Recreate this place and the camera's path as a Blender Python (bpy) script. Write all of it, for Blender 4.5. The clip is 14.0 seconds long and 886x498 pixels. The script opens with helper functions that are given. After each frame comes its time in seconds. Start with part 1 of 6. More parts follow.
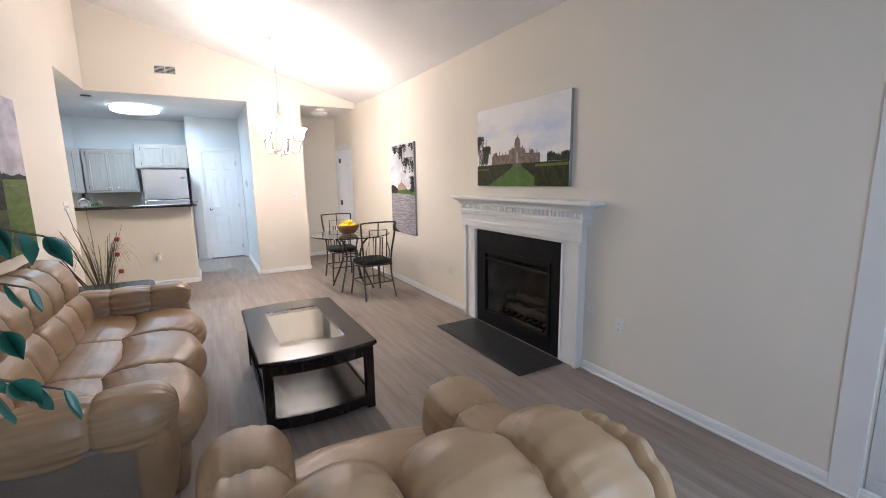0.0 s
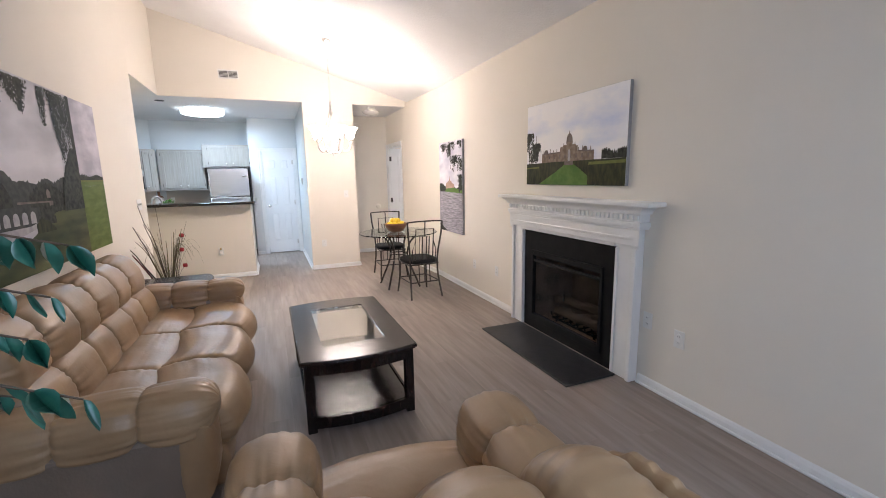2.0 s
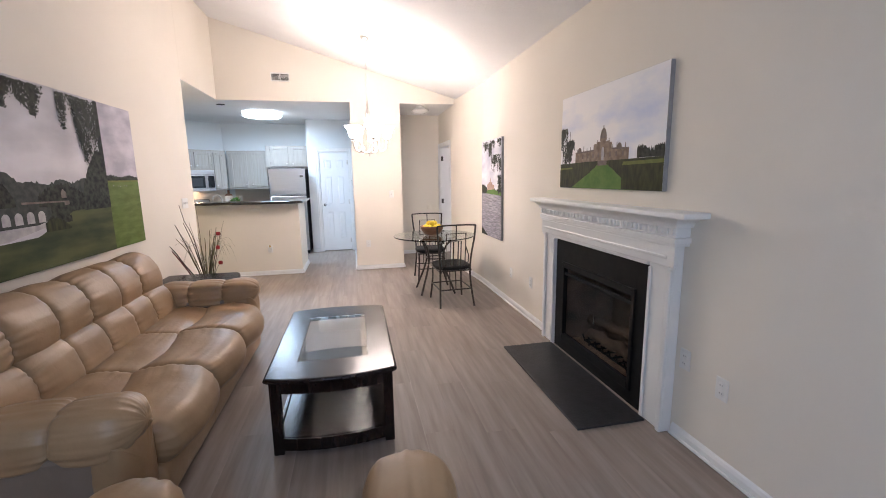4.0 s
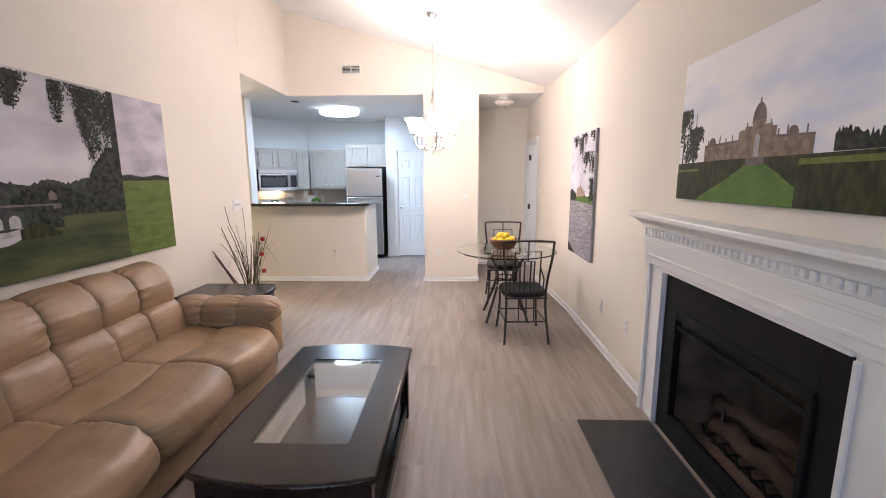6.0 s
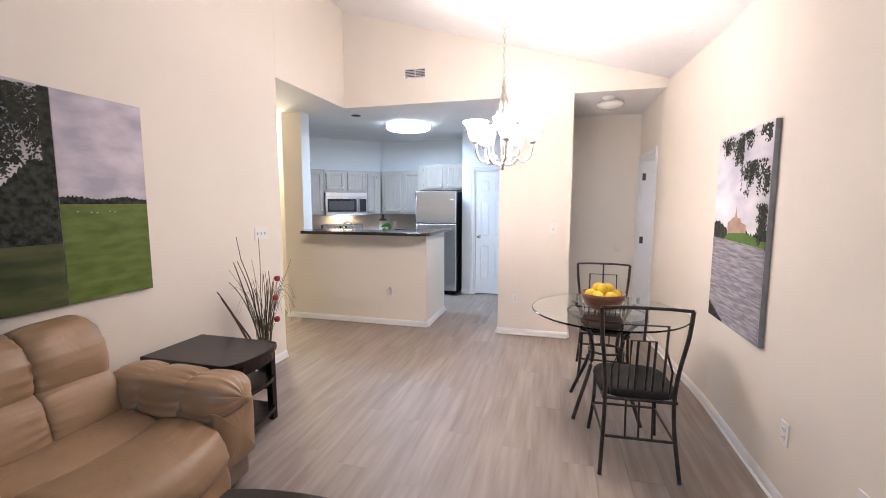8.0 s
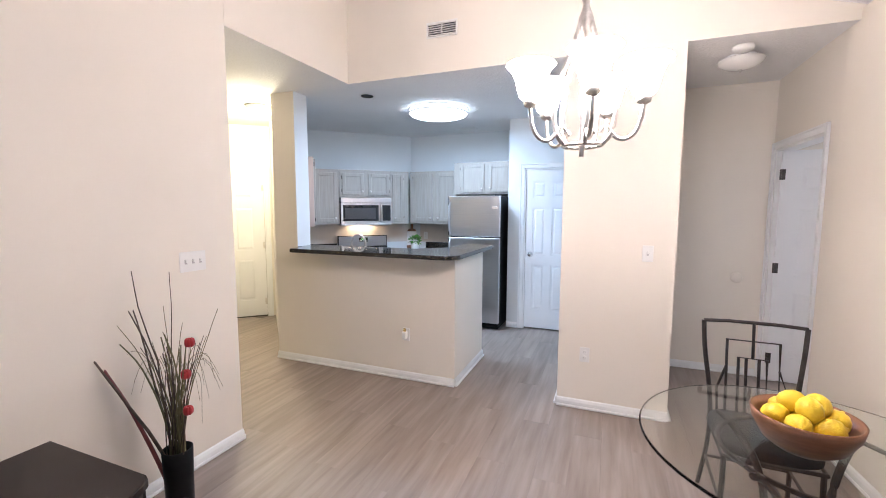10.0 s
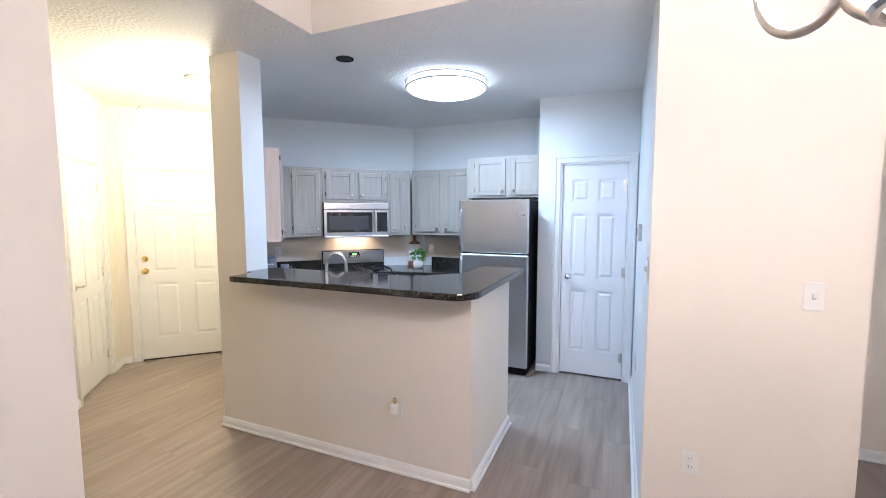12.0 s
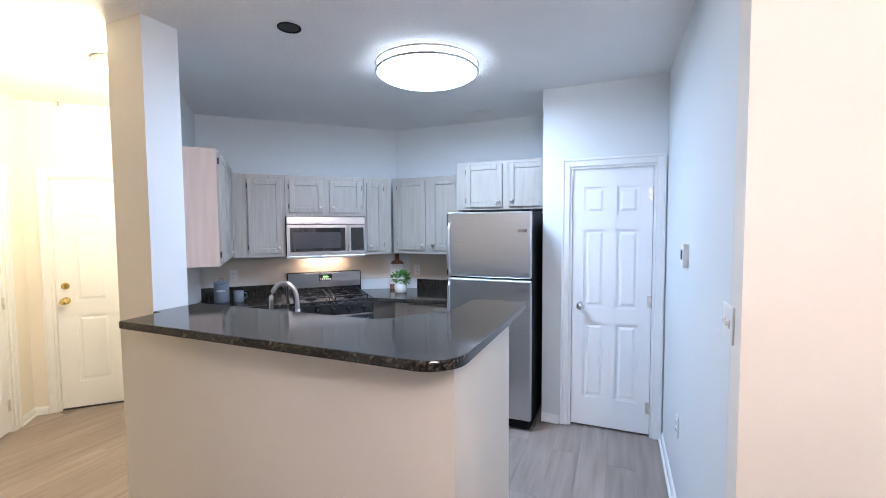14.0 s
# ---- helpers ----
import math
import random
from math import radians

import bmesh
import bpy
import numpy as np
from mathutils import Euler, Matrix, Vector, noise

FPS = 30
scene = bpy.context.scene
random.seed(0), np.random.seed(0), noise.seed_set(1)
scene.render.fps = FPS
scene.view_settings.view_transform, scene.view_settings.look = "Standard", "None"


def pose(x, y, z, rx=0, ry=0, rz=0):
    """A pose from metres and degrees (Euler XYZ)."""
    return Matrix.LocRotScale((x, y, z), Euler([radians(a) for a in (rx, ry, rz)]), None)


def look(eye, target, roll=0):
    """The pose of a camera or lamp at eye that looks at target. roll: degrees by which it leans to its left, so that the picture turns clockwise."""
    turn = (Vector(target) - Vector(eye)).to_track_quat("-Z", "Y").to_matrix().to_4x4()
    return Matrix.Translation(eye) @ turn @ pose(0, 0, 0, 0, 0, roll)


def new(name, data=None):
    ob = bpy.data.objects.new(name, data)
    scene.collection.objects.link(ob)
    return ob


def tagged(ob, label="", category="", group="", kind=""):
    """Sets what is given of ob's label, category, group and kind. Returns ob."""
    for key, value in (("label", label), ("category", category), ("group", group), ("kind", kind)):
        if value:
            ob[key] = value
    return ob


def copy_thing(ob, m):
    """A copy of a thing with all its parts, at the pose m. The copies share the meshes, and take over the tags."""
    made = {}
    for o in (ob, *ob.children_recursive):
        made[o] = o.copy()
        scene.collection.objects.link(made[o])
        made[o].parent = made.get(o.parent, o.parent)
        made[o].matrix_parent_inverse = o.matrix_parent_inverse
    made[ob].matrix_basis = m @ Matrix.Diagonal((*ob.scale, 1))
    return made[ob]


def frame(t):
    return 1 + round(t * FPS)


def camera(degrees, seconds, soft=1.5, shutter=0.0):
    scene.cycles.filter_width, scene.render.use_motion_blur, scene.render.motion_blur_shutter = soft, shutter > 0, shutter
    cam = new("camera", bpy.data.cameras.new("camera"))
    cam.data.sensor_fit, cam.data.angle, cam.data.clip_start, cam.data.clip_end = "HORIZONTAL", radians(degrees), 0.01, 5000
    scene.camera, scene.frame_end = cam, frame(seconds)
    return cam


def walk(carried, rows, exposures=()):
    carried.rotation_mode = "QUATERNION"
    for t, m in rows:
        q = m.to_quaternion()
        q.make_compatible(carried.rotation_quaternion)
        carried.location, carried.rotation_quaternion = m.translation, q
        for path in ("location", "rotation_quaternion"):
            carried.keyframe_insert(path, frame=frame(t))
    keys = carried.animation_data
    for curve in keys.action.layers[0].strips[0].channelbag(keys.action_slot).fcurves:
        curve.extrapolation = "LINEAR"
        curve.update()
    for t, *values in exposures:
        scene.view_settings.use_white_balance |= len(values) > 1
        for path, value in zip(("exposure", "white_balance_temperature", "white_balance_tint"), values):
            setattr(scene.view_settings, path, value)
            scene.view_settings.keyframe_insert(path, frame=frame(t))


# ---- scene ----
cam = camera(93.2, 14.0, 0.95)
PATH = [
    (0, (0.297, 0.763, 1.455), (1.263, 2.483, 1.128), -0.9),
    (0.5, (0.31, 0.772, 1.479), (1.229, 2.516, 1.14), -1.1),
    (1, (0.328, 0.781, 1.468), (1.195, 2.552, 1.134), -1.0),
    (1.5, (0.354, 0.803, 1.465), (1.159, 2.604, 1.132), -0.9),
    (2, (0.387, 0.825, 1.476), (1.133, 2.649, 1.137), -1.1),
    (2.5, (0.436, 0.845, 1.473), (1.12, 2.694, 1.133), -1.1),
    (4.0, (0.985, 0.985, 1.486), (1.385, 2.915, 1.15), -0.9),
    (5, (1.168, 1.354, 1.495), (1.335, 3.318, 1.156), -0.7),
    (5.5, (1.333, 1.575, 1.488), (1.38, 3.545, 1.145), -0.4),
    (6, (1.453, 1.859, 1.504), (1.385, 3.83, 1.174), -0.3),
    (6.5, (1.574, 2.168, 1.513), (1.313, 4.131, 1.236), -0.2),
    (7, (1.606, 2.498, 1.497), (1.226, 4.445, 1.241), 0.0),
    (7.5, (1.612, 2.802, 1.49), (1.184, 4.74, 1.243), 0.0),
    (8, (1.616, 3.166, 1.507), (1.094, 5.084, 1.291), -0.0),
    (10.5, (1.202, 4.975, 1.561), (0.446, 6.817, 1.371), 0.0),
    (11, (1.082, 5.299, 1.568), (0.314, 7.137, 1.396), -0.1),
    (11.5, (0.945, 5.574, 1.569), (0.169, 7.41, 1.401), 0.1),
    (12, (0.853, 5.812, 1.566), (0.069, 7.644, 1.4), -0.1),
    (12.5, (0.781, 6.027, 1.584), (-0.004, 7.861, 1.442), -0.2),
    (13, (0.704, 6.212, 1.592), (-0.078, 8.048, 1.464), -0.2),
    (13.5, (0.651, 6.381, 1.603), (-0.125, 8.22, 1.488), -0.2),
    (14, (0.65, 6.548, 1.596), (-0.12, 8.391, 1.487), -0.4),
]
walk(cam, [(t, look(eye, target, roll)) for t, eye, target, roll in PATH],
     [(0.0, 0.18, 6500, 14), (2.5, 0.19, 6600, 16), (5.0, 0.22, 6550, 18), (8.0, 0.11, 6450, 19), (10.5, 0.08, 6200, 18), (14.0, 0.05, 6150, 20)])


# ---- world and lights ----
world = bpy.data.worlds.new("world")
scene.world = world
world.use_nodes = True
_n = world.node_tree.nodes
_sky = _n.new("ShaderNodeTexSky")
_sky.sky_type, _sky.sun_disc = "NISHITA", False
_sky.sun_elevation, _sky.sun_rotation = radians(35), radians(10)
_n["Background"].inputs["Strength"].default_value = 0.12
world.node_tree.links.new(_sky.outputs["Color"], _n["Background"].inputs["Color"])
scene.view_settings.exposure = 0.0


def lamp(name, kind, place, power, colour, size=0.1, target=None, size_y=None):
    data = bpy.data.lights.new(name, kind)
    data.energy, data.color = power, colour
    ob = new(name, data)
    if kind == "AREA":
        data.size = size
        if size_y:
            data.shape, data.size_y = "RECTANGLE", size_y
        ob.matrix_world = look(place, target)
    elif kind == "SUN":
        data.angle = size
        ob.matrix_world = look(place, target)
    else:
        data.shadow_soft_size = size
        ob.location = place
    return ob


WARM, COOL, GOLD, DAY = (1.0, 0.91, 0.88), (0.52, 0.75, 1.0), (1.0, 0.92, 0.62), (0.55, 0.73, 1.0)
lamp("sun", "SUN", (3, 14, 8.5), 1.0, (1, 0.95, 0.88), radians(10), (1, 2, 0))
CHANDELIER = (1.196, 6.48)
for _k in range(5):
    _a = radians(-6 + 72 * _k)
    lamp("bulb", "POINT", (CHANDELIER[0] + 0.225 * math.cos(_a), CHANDELIER[1] + 0.225 * math.sin(_a), 2.15), 3.2, WARM, 0.03)
lamp("kitchen_bulb", "AREA", (-0.53, 9.12, 2.555), 60, COOL, 0.5, (-0.53, 9.12, 0))
lamp("hall_bulb", "POINT", (-2.33, 8.28, 2.5), 92, GOLD, 0.07)
lamp("bedroom_daylight", "AREA", (4.18, 8.75, 1.5), 12, (0.75, 0.86, 1.0), 0.9, (3.0, 8.7, 1.2), 1.1)
lamp("window_daylight", "AREA", (0.70, 0.19, 1.72), 24, DAY, 1.4, (0.70, 2.2, 0.6), 1.2)
lamp("patio_daylight", "AREA", (2.83, 0.83, 1.05), 8, DAY, 0.80, (0.0, 1.0, 0.6), 1.8)

# ---- materials ----


def mat(name, colour, rough=0.5, metal=0.0, colour2=None, scale=8.0, stretch=(1, 1, 1), bump=0.0, bump_scale=60.0, detail=4.0,
        vary=0.0, emit=0.0, emit_colour=None, trans=0.0, coat=0.0, rough2=None, spread=(0.35, 0.65), ior=None, sheen=0.0, aniso=0.0, spec=0.5, bump_detail=3.0, distort=0.0):
    m = bpy.data.materials.new(name)
    m.use_nodes = True
    nt = m.node_tree
    n, link = nt.nodes, nt.links.new
    b = n["Principled BSDF"]
    b.inputs["Base Color"].default_value = (*colour, 1)
    b.inputs["Roughness"].default_value = rough
    b.inputs["Metallic"].default_value = metal
    b.inputs["Transmission Weight"].default_value = trans
    b.inputs["Coat Weight"].default_value = coat
    b.inputs["Coat Roughness"].default_value = 0.3
    b.inputs["Sheen Weight"].default_value = sheen
    b.inputs["Specular IOR Level"].default_value = spec
    b.inputs["Anisotropic"].default_value = aniso
    if ior:
        b.inputs["IOR"].default_value = ior
    tc = n.new("ShaderNodeTexCoord")
    mp = n.new("ShaderNodeMapping")
    mp.inputs["Scale"].default_value = stretch
    link(tc.outputs["Object"], mp.inputs["Vector"])
    if colour2:
        no = n.new("ShaderNodeTexNoise")
        no.inputs["Scale"].default_value = scale
        no.inputs["Detail"].default_value = detail
        link(mp.outputs["Vector"], no.inputs["Vector"])
        rp = n.new("ShaderNodeValToRGB")
        rp.color_ramp.elements[0].position, rp.color_ramp.elements[1].position = spread
        rp.color_ramp.elements[0].color = (*colour, 1)
        rp.color_ramp.elements[1].color = (*colour2, 1)
        link(no.outputs["Fac"], rp.inputs["Fac"])
        out = rp.outputs["Color"]
        if vary:
            oi = n.new("ShaderNodeObjectInfo")
            hv = n.new("ShaderNodeHueSaturation")
            ma = n.new("ShaderNodeMapRange")
            ma.inputs["To Min"].default_value, ma.inputs["To Max"].default_value = 1 - vary, 1 + vary
            link(oi.outputs["Random"], ma.inputs["Value"])
            link(ma.outputs["Result"], hv.inputs["Value"])
            link(out, hv.inputs["Color"])
            out = hv.outputs["Color"]
            ad = n.new("ShaderNodeVectorMath")
            cm = n.new("ShaderNodeCombineXYZ")
            mu = n.new("ShaderNodeMath")
            mu.operation, mu.inputs[1].default_value = "MULTIPLY", 57.0
            link(oi.outputs["Random"], mu.inputs[0])
            link(mu.outputs[0], cm.inputs["X"])
            link(mu.outputs[0], cm.inputs["Y"])
            link(mp.outputs["Vector"], ad.inputs[0])
            link(cm.outputs["Vector"], ad.inputs[1])
            link(ad.outputs["Vector"], no.inputs["Vector"])
        link(out, b.inputs["Base Color"])
        if rough2 is not None:
            mr = n.new("ShaderNodeMapRange")
            mr.inputs["To Min"].default_value, mr.inputs["To Max"].default_value = rough, rough2
            link(no.outputs["Fac"], mr.inputs["Value"])
            link(mr.outputs["Result"], b.inputs["Roughness"])
    if bump:
        nb = n.new("ShaderNodeTexNoise")
        nb.inputs["Scale"].default_value = bump_scale
        nb.inputs["Detail"].default_value = bump_detail
        nb.inputs["Distortion"].default_value = distort
        link(mp.outputs["Vector"], nb.inputs["Vector"])
        bp = n.new("ShaderNodeBump")
        bp.inputs["Strength"].default_value = bump
        bp.inputs["Distance"].default_value = 0.02
        link(nb.outputs["Fac"], bp.inputs["Height"])
        link(bp.outputs["Normal"], b.inputs["Normal"])
    if emit:
        b.inputs["Emission Color"].default_value = (*(emit_colour or colour), 1)
        b.inputs["Emission Strength"].default_value = emit
    return m


M = {}
M["wall"] = mat("cream_wall_paint", (0.785, 0.73, 0.645), 0.75, colour2=(0.765, 0.71, 0.625), scale=1.3, bump=0.05, bump_scale=180)
M["kwall"] = mat("pale_blue_wall_paint", (0.70, 0.725, 0.725), 0.7, colour2=(0.68, 0.705, 0.705), scale=1.3, bump=0.05, bump_scale=180)
M["ceil"] = mat("textured_ceiling_paint", (0.82, 0.81, 0.80), 0.85, colour2=(0.79, 0.78, 0.77), scale=2, bump=0.3, bump_scale=50)
M["trim"] = mat("white_trim_paint", (0.80, 0.80, 0.79), 0.35, colour2=(0.77, 0.77, 0.76), scale=5)
M["door"] = mat("white_door_paint", (0.80, 0.80, 0.80), 0.4, colour2=(0.78, 0.78, 0.78), scale=4)
M["plank"] = mat("grey_oak_vinyl", (0.205, 0.162, 0.137), 0.42, colour2=(0.33, 0.272, 0.235), scale=2.4, stretch=(8, 0.6, 1), detail=5, vary=0.09, bump=0.04, bump_scale=30, rough2=0.55, spread=(0.3, 0.72))
M["slab"] = mat("dark_underlay", (0.16, 0.13, 0.11), 0.8)
M["leather"] = mat("tan_leather", (0.285, 0.174, 0.090), 0.36, colour2=(0.34, 0.217, 0.119), scale=5, bump=0.09, bump_scale=18, rough2=0.48, bump_detail=7, distort=0.8, spec=0.55)
M["leather_dark"] = mat("tan_leather_piping", (0.25, 0.15, 0.08), 0.5)
# darker and greyer than the tan leather, for bases, back panels and arm sides
M["leather_back"] = mat("taupe_side_cover", (0.17, 0.125, 0.095), 0.45, colour2=(0.20, 0.15, 0.115), scale=6, bump=0.1, bump_scale=90, spec=0.9)
M["espresso"] = mat("espresso_wood", (0.010, 0.006, 0.005), 0.24, colour2=(0.018, 0.010, 0.008), scale=6, stretch=(6, 1, 1), spec=0.35)
M["glass"] = mat("clear_glass", (0.93, 0.97, 0.95), 0.0, trans=1.0, ior=1.45)
M["smoked"] = bpy.data.materials.new("smoked_glass")
M["smoked"].use_nodes = True
_t = M["smoked"].node_tree
_out = _t.nodes["Material Output"]
_clear, _gloss, _mix = (_t.nodes.new(k) for k in ("ShaderNodeBsdfTransparent", "ShaderNodeBsdfGlossy", "ShaderNodeMixShader"))
_clear.inputs["Color"].default_value = (0.68, 0.66, 0.64, 1)
_gloss.inputs["Roughness"].default_value = 0.04
_mix.inputs[0].default_value = 0.018
_t.links.new(_clear.outputs[0], _mix.inputs[1])
_t.links.new(_gloss.outputs[0], _mix.inputs[2])
_t.links.new(_mix.outputs[0], _out.inputs["Surface"])
M["iron"] = mat("dark_bronze_metal", (0.055, 0.048, 0.045), 0.38, metal=0.8, colour2=(0.09, 0.08, 0.075), scale=20)
M["nickel"] = mat("brushed_nickel", (0.72, 0.69, 0.66), 0.28, metal=1.0, colour2=(0.56, 0.53, 0.5), scale=30)
M["brass"] = mat("polished_brass", (0.75, 0.55, 0.22), 0.2, metal=1.0)
M["chrome"] = mat("chrome", (0.8, 0.8, 0.8), 0.12, metal=1.0)
M["steel"] = mat("stainless_steel", (0.60, 0.60, 0.61), 0.27, metal=1.0, colour2=(0.635, 0.635, 0.645), scale=3, stretch=(1, 1, 40), rough2=0.33, aniso=0.7)
M["black"] = mat("black_enamel", (0.012, 0.012, 0.013), 0.22, colour2=(0.018, 0.018, 0.018), scale=10)
M["black_matt"] = mat("matt_black_metal", (0.005, 0.005, 0.006), 0.5, colour2=(0.009, 0.009, 0.009), scale=14, spec=0.12)
M["hearth"] = mat("black_slate", (0.014, 0.014, 0.016), 0.45, colour2=(0.024, 0.024, 0.026), scale=14, spec=0.35, bump=0.1, bump_scale=70)
M["soot"] = mat("sooty_brick", (0.06, 0.042, 0.034), 0.9, colour2=(0.22, 0.15, 0.11), scale=5, bump=0.08, bump_scale=20)
M["ash"] = mat("refractory_floor", (0.42, 0.29, 0.20), 0.9, colour2=(0.26, 0.18, 0.13), scale=9)
M["log"] = mat("ceramic_log", (0.15, 0.10, 0.07), 0.85, colour2=(0.10, 0.07, 0.05), scale=9, bump=0.2, bump_scale=30)
M["fabric"] = mat("black_fabric", (0.012, 0.011, 0.011), 0.9, colour2=(0.02, 0.019, 0.018), scale=40, bump=0.3, bump_scale=200)
M["granite"] = mat("dark_granite", (0.012, 0.012, 0.011), 0.09, colour2=(0.13, 0.10, 0.07), scale=85, detail=8, spread=(0.50, 0.74))
M["cab"] = mat("pickled_oak", (0.36, 0.325, 0.28), 0.38, colour2=(0.41, 0.375, 0.33), scale=4, stretch=(10, 10, 0.8), detail=4, bump=0.02, bump_scale=40)
M["cab_side"] = mat("pickled_maple_side", (0.58, 0.42, 0.34), 0.45, colour2=(0.63, 0.48, 0.40), scale=4, stretch=(8, 8, 0.6), detail=6)
M["plastic"] = mat("white_plastic", (0.78, 0.77, 0.74), 0.35, colour2=(0.76, 0.75, 0.72), scale=20)
M["plastic_dim"] = mat("shaded_plastic", (0.45, 0.44, 0.42), 0.45)
M["dark_red"] = mat("dark_red_reed", (0.11, 0.02, 0.02), 0.6, colour2=(0.16, 0.035, 0.03), scale=30)
M["slot"] = mat("dark_slot", (0.03, 0.03, 0.03), 0.6)
M["shade"] = mat("frosted_glass_shade", (0.95, 0.93, 0.88), 0.4, emit=66.0, emit_colour=(1.0, 0.90, 0.84))
M["diffuser"] = mat("lit_diffuser", (0.95, 0.97, 1.0), 0.4, emit=9.0, emit_colour=(0.72, 0.89, 1.0))
M["dome"] = mat("unlit_glass_dome", (0.80, 0.78, 0.74), 0.25, colour2=(0.75, 0.73, 0.70), scale=10)
M["leaf"] = mat("teal_green_leaf", (0.008, 0.075, 0.050), 0.33, colour2=(0.028, 0.15, 0.105), scale=14, spec=0.7)
M["stem"] = mat("brown_stem", (0.10, 0.06, 0.035), 0.7, colour2=(0.06, 0.04, 0.025), scale=30)
M["twig"] = mat("dried_twig", (0.045, 0.03, 0.022), 0.7, colour2=(0.09, 0.06, 0.04), scale=30)
M["reed"] = mat("dried_green_reed", (0.10, 0.10, 0.045), 0.7, colour2=(0.16, 0.13, 0.06), scale=30)
M["red"] = mat("red_bloom", (0.28, 0.008, 0.012), 0.5, colour2=(0.42, 0.02, 0.02), scale=30)
M["bowl"] = mat("carved_brown_wood", (0.16, 0.065, 0.028), 0.35, colour2=(0.26, 0.11, 0.05), scale=8, stretch=(1, 1, 6))
M["lemon"] = mat("yellow_lemon_skin", (0.85, 0.60, 0.03), 0.4, colour2=(0.80, 0.52, 0.02), scale=12, bump=0.15, bump_scale=150)
M["herb"] = mat("bright_green_herb", (0.06, 0.22, 0.03), 0.5, colour2=(0.10, 0.30, 0.05), scale=30)
M["pot"] = mat("white_ceramic", (0.78, 0.77, 0.75), 0.25, colour2=(0.75, 0.74, 0.72), scale=10)
M["canister"] = mat("grey_enamel", (0.16, 0.18, 0.22), 0.4, colour2=(0.19, 0.21, 0.25), scale=10)
M["board"] = mat("walnut_board", (0.14, 0.06, 0.03), 0.5, colour2=(0.22, 0.10, 0.05), scale=7, stretch=(8, 8, 1))
M["marble"] = mat("white_marble", (0.78, 0.76, 0.74), 0.25, colour2=(0.66, 0.64, 0.62), scale=8)
M["led"] = mat("green_display", (0.05, 0.3, 0.05), 0.4, emit=2.0, emit_colour=(0.35, 1.0, 0.25))
M["warmlamp"] = mat("lit_cooktop_lamp", (1, 0.8, 0.55), 0.4, emit=12.0, emit_colour=(1.0, 0.72, 0.42))
M["terracotta"] = mat("terracotta_pot", (0.30, 0.14, 0.08), 0.7, colour2=(0.36, 0.18, 0.11), scale=12)
M["white_canvas"] = mat("canvas_edge", (0.34, 0.34, 0.35), 0.7, colour2=(0.28, 0.28, 0.29), scale=30, bump=0.1, bump_scale=300)
M["backsplash"] = mat("beige_backsplash_paint", (0.62, 0.55, 0.47), 0.6, colour2=(0.60, 0.53, 0.45), scale=3)

# ---- mesh helpers ----


def box(bm, x0, x1, y0, y1, z0, z1, bevel=0.0, m=None, seg=2):
    q = bmesh.ops.create_cube(bm, size=1.0, matrix=(m or Matrix()) @ Matrix.LocRotScale(((x0 + x1) / 2, (y0 + y1) / 2, (z0 + z1) / 2), None, (abs(x1 - x0), abs(y1 - y0), abs(z1 - z0))))
    if bevel:
        es = list({e for v in q["verts"] for e in v.link_edges})
        bmesh.ops.bevel(bm, geom=es, offset=bevel, segments=seg, affect="EDGES", profile=0.5)
    return bm


def prism(bm, pts, z0, z1, m=None, bevel=0.0):
    m = m or Matrix()
    lo = [bm.verts.new(m @ Vector((x, y, z0))) for x, y in pts]
    hi = [bm.verts.new(m @ Vector((x, y, z1))) for x, y in pts]
    n = len(pts)
    fs = [bm.faces.new(list(reversed(lo))), bm.faces.new(hi)]
    for i in range(n):
        fs.append(bm.faces.new((lo[i], lo[(i + 1) % n], hi[(i + 1) % n], hi[i])))
    bmesh.ops.recalc_face_normals(bm, faces=fs)
    if bevel:
        es = list({e for f in fs[:2] for e in f.edges})
        bmesh.ops.bevel(bm, geom=es, offset=bevel, segments=2, affect="EDGES", profile=0.5)
    return bm


def tube(bm, pts, r, seg=8, closed=False, flat=1.0):
    pts = [Vector(p) for p in pts]
    rings = []
    n = len(pts)
    up = Vector((0, 0, 1))
    for i, p in enumerate(pts):
        a = pts[(i - 1) % n] if (closed or i > 0) else p
        b = pts[(i + 1) % n] if (closed or i < n - 1) else p
        d = (b - a).normalized()
        ref = up if abs(d.dot(up)) < 0.95 else Vector((1, 0, 0))
        u = d.cross(ref).normalized()
        w = u.cross(d).normalized()
        rr = r[i] if isinstance(r, (list, tuple)) else r
        rings.append([bm.verts.new(p + rr * (math.cos(2 * math.pi * k / seg) * u + flat * math.sin(2 * math.pi * k / seg) * w)) for k in range(seg)])
    for i in range(n if closed else n - 1):
        r0, r1 = rings[i], rings[(i + 1) % n]
        for k in range(seg):
            bm.faces.new((r0[k], r0[(k + 1) % seg], r1[(k + 1) % seg], r1[k]))
    if not closed:
        bm.faces.new(list(reversed(rings[0])))
        bm.faces.new(rings[-1])
    return bm


def lathe(bm, prof, c=(0, 0, 0), seg=24, m=None, cap=True):
    m = m or Matrix()
    rings = [[bm.verts.new(m @ Vector((c[0] + r * math.cos(2 * math.pi * k / seg), c[1] + r * math.sin(2 * math.pi * k / seg), c[2] + z))) for k in range(seg)] for r, z in prof]
    for r0, r1 in zip(rings, rings[1:]):
        for k in range(seg):
            bm.faces.new((r0[k], r0[(k + 1) % seg], r1[(k + 1) % seg], r1[k]))
    if cap:
        bm.faces.new(list(reversed(rings[0])))
        bm.faces.new(rings[-1])
    return bm


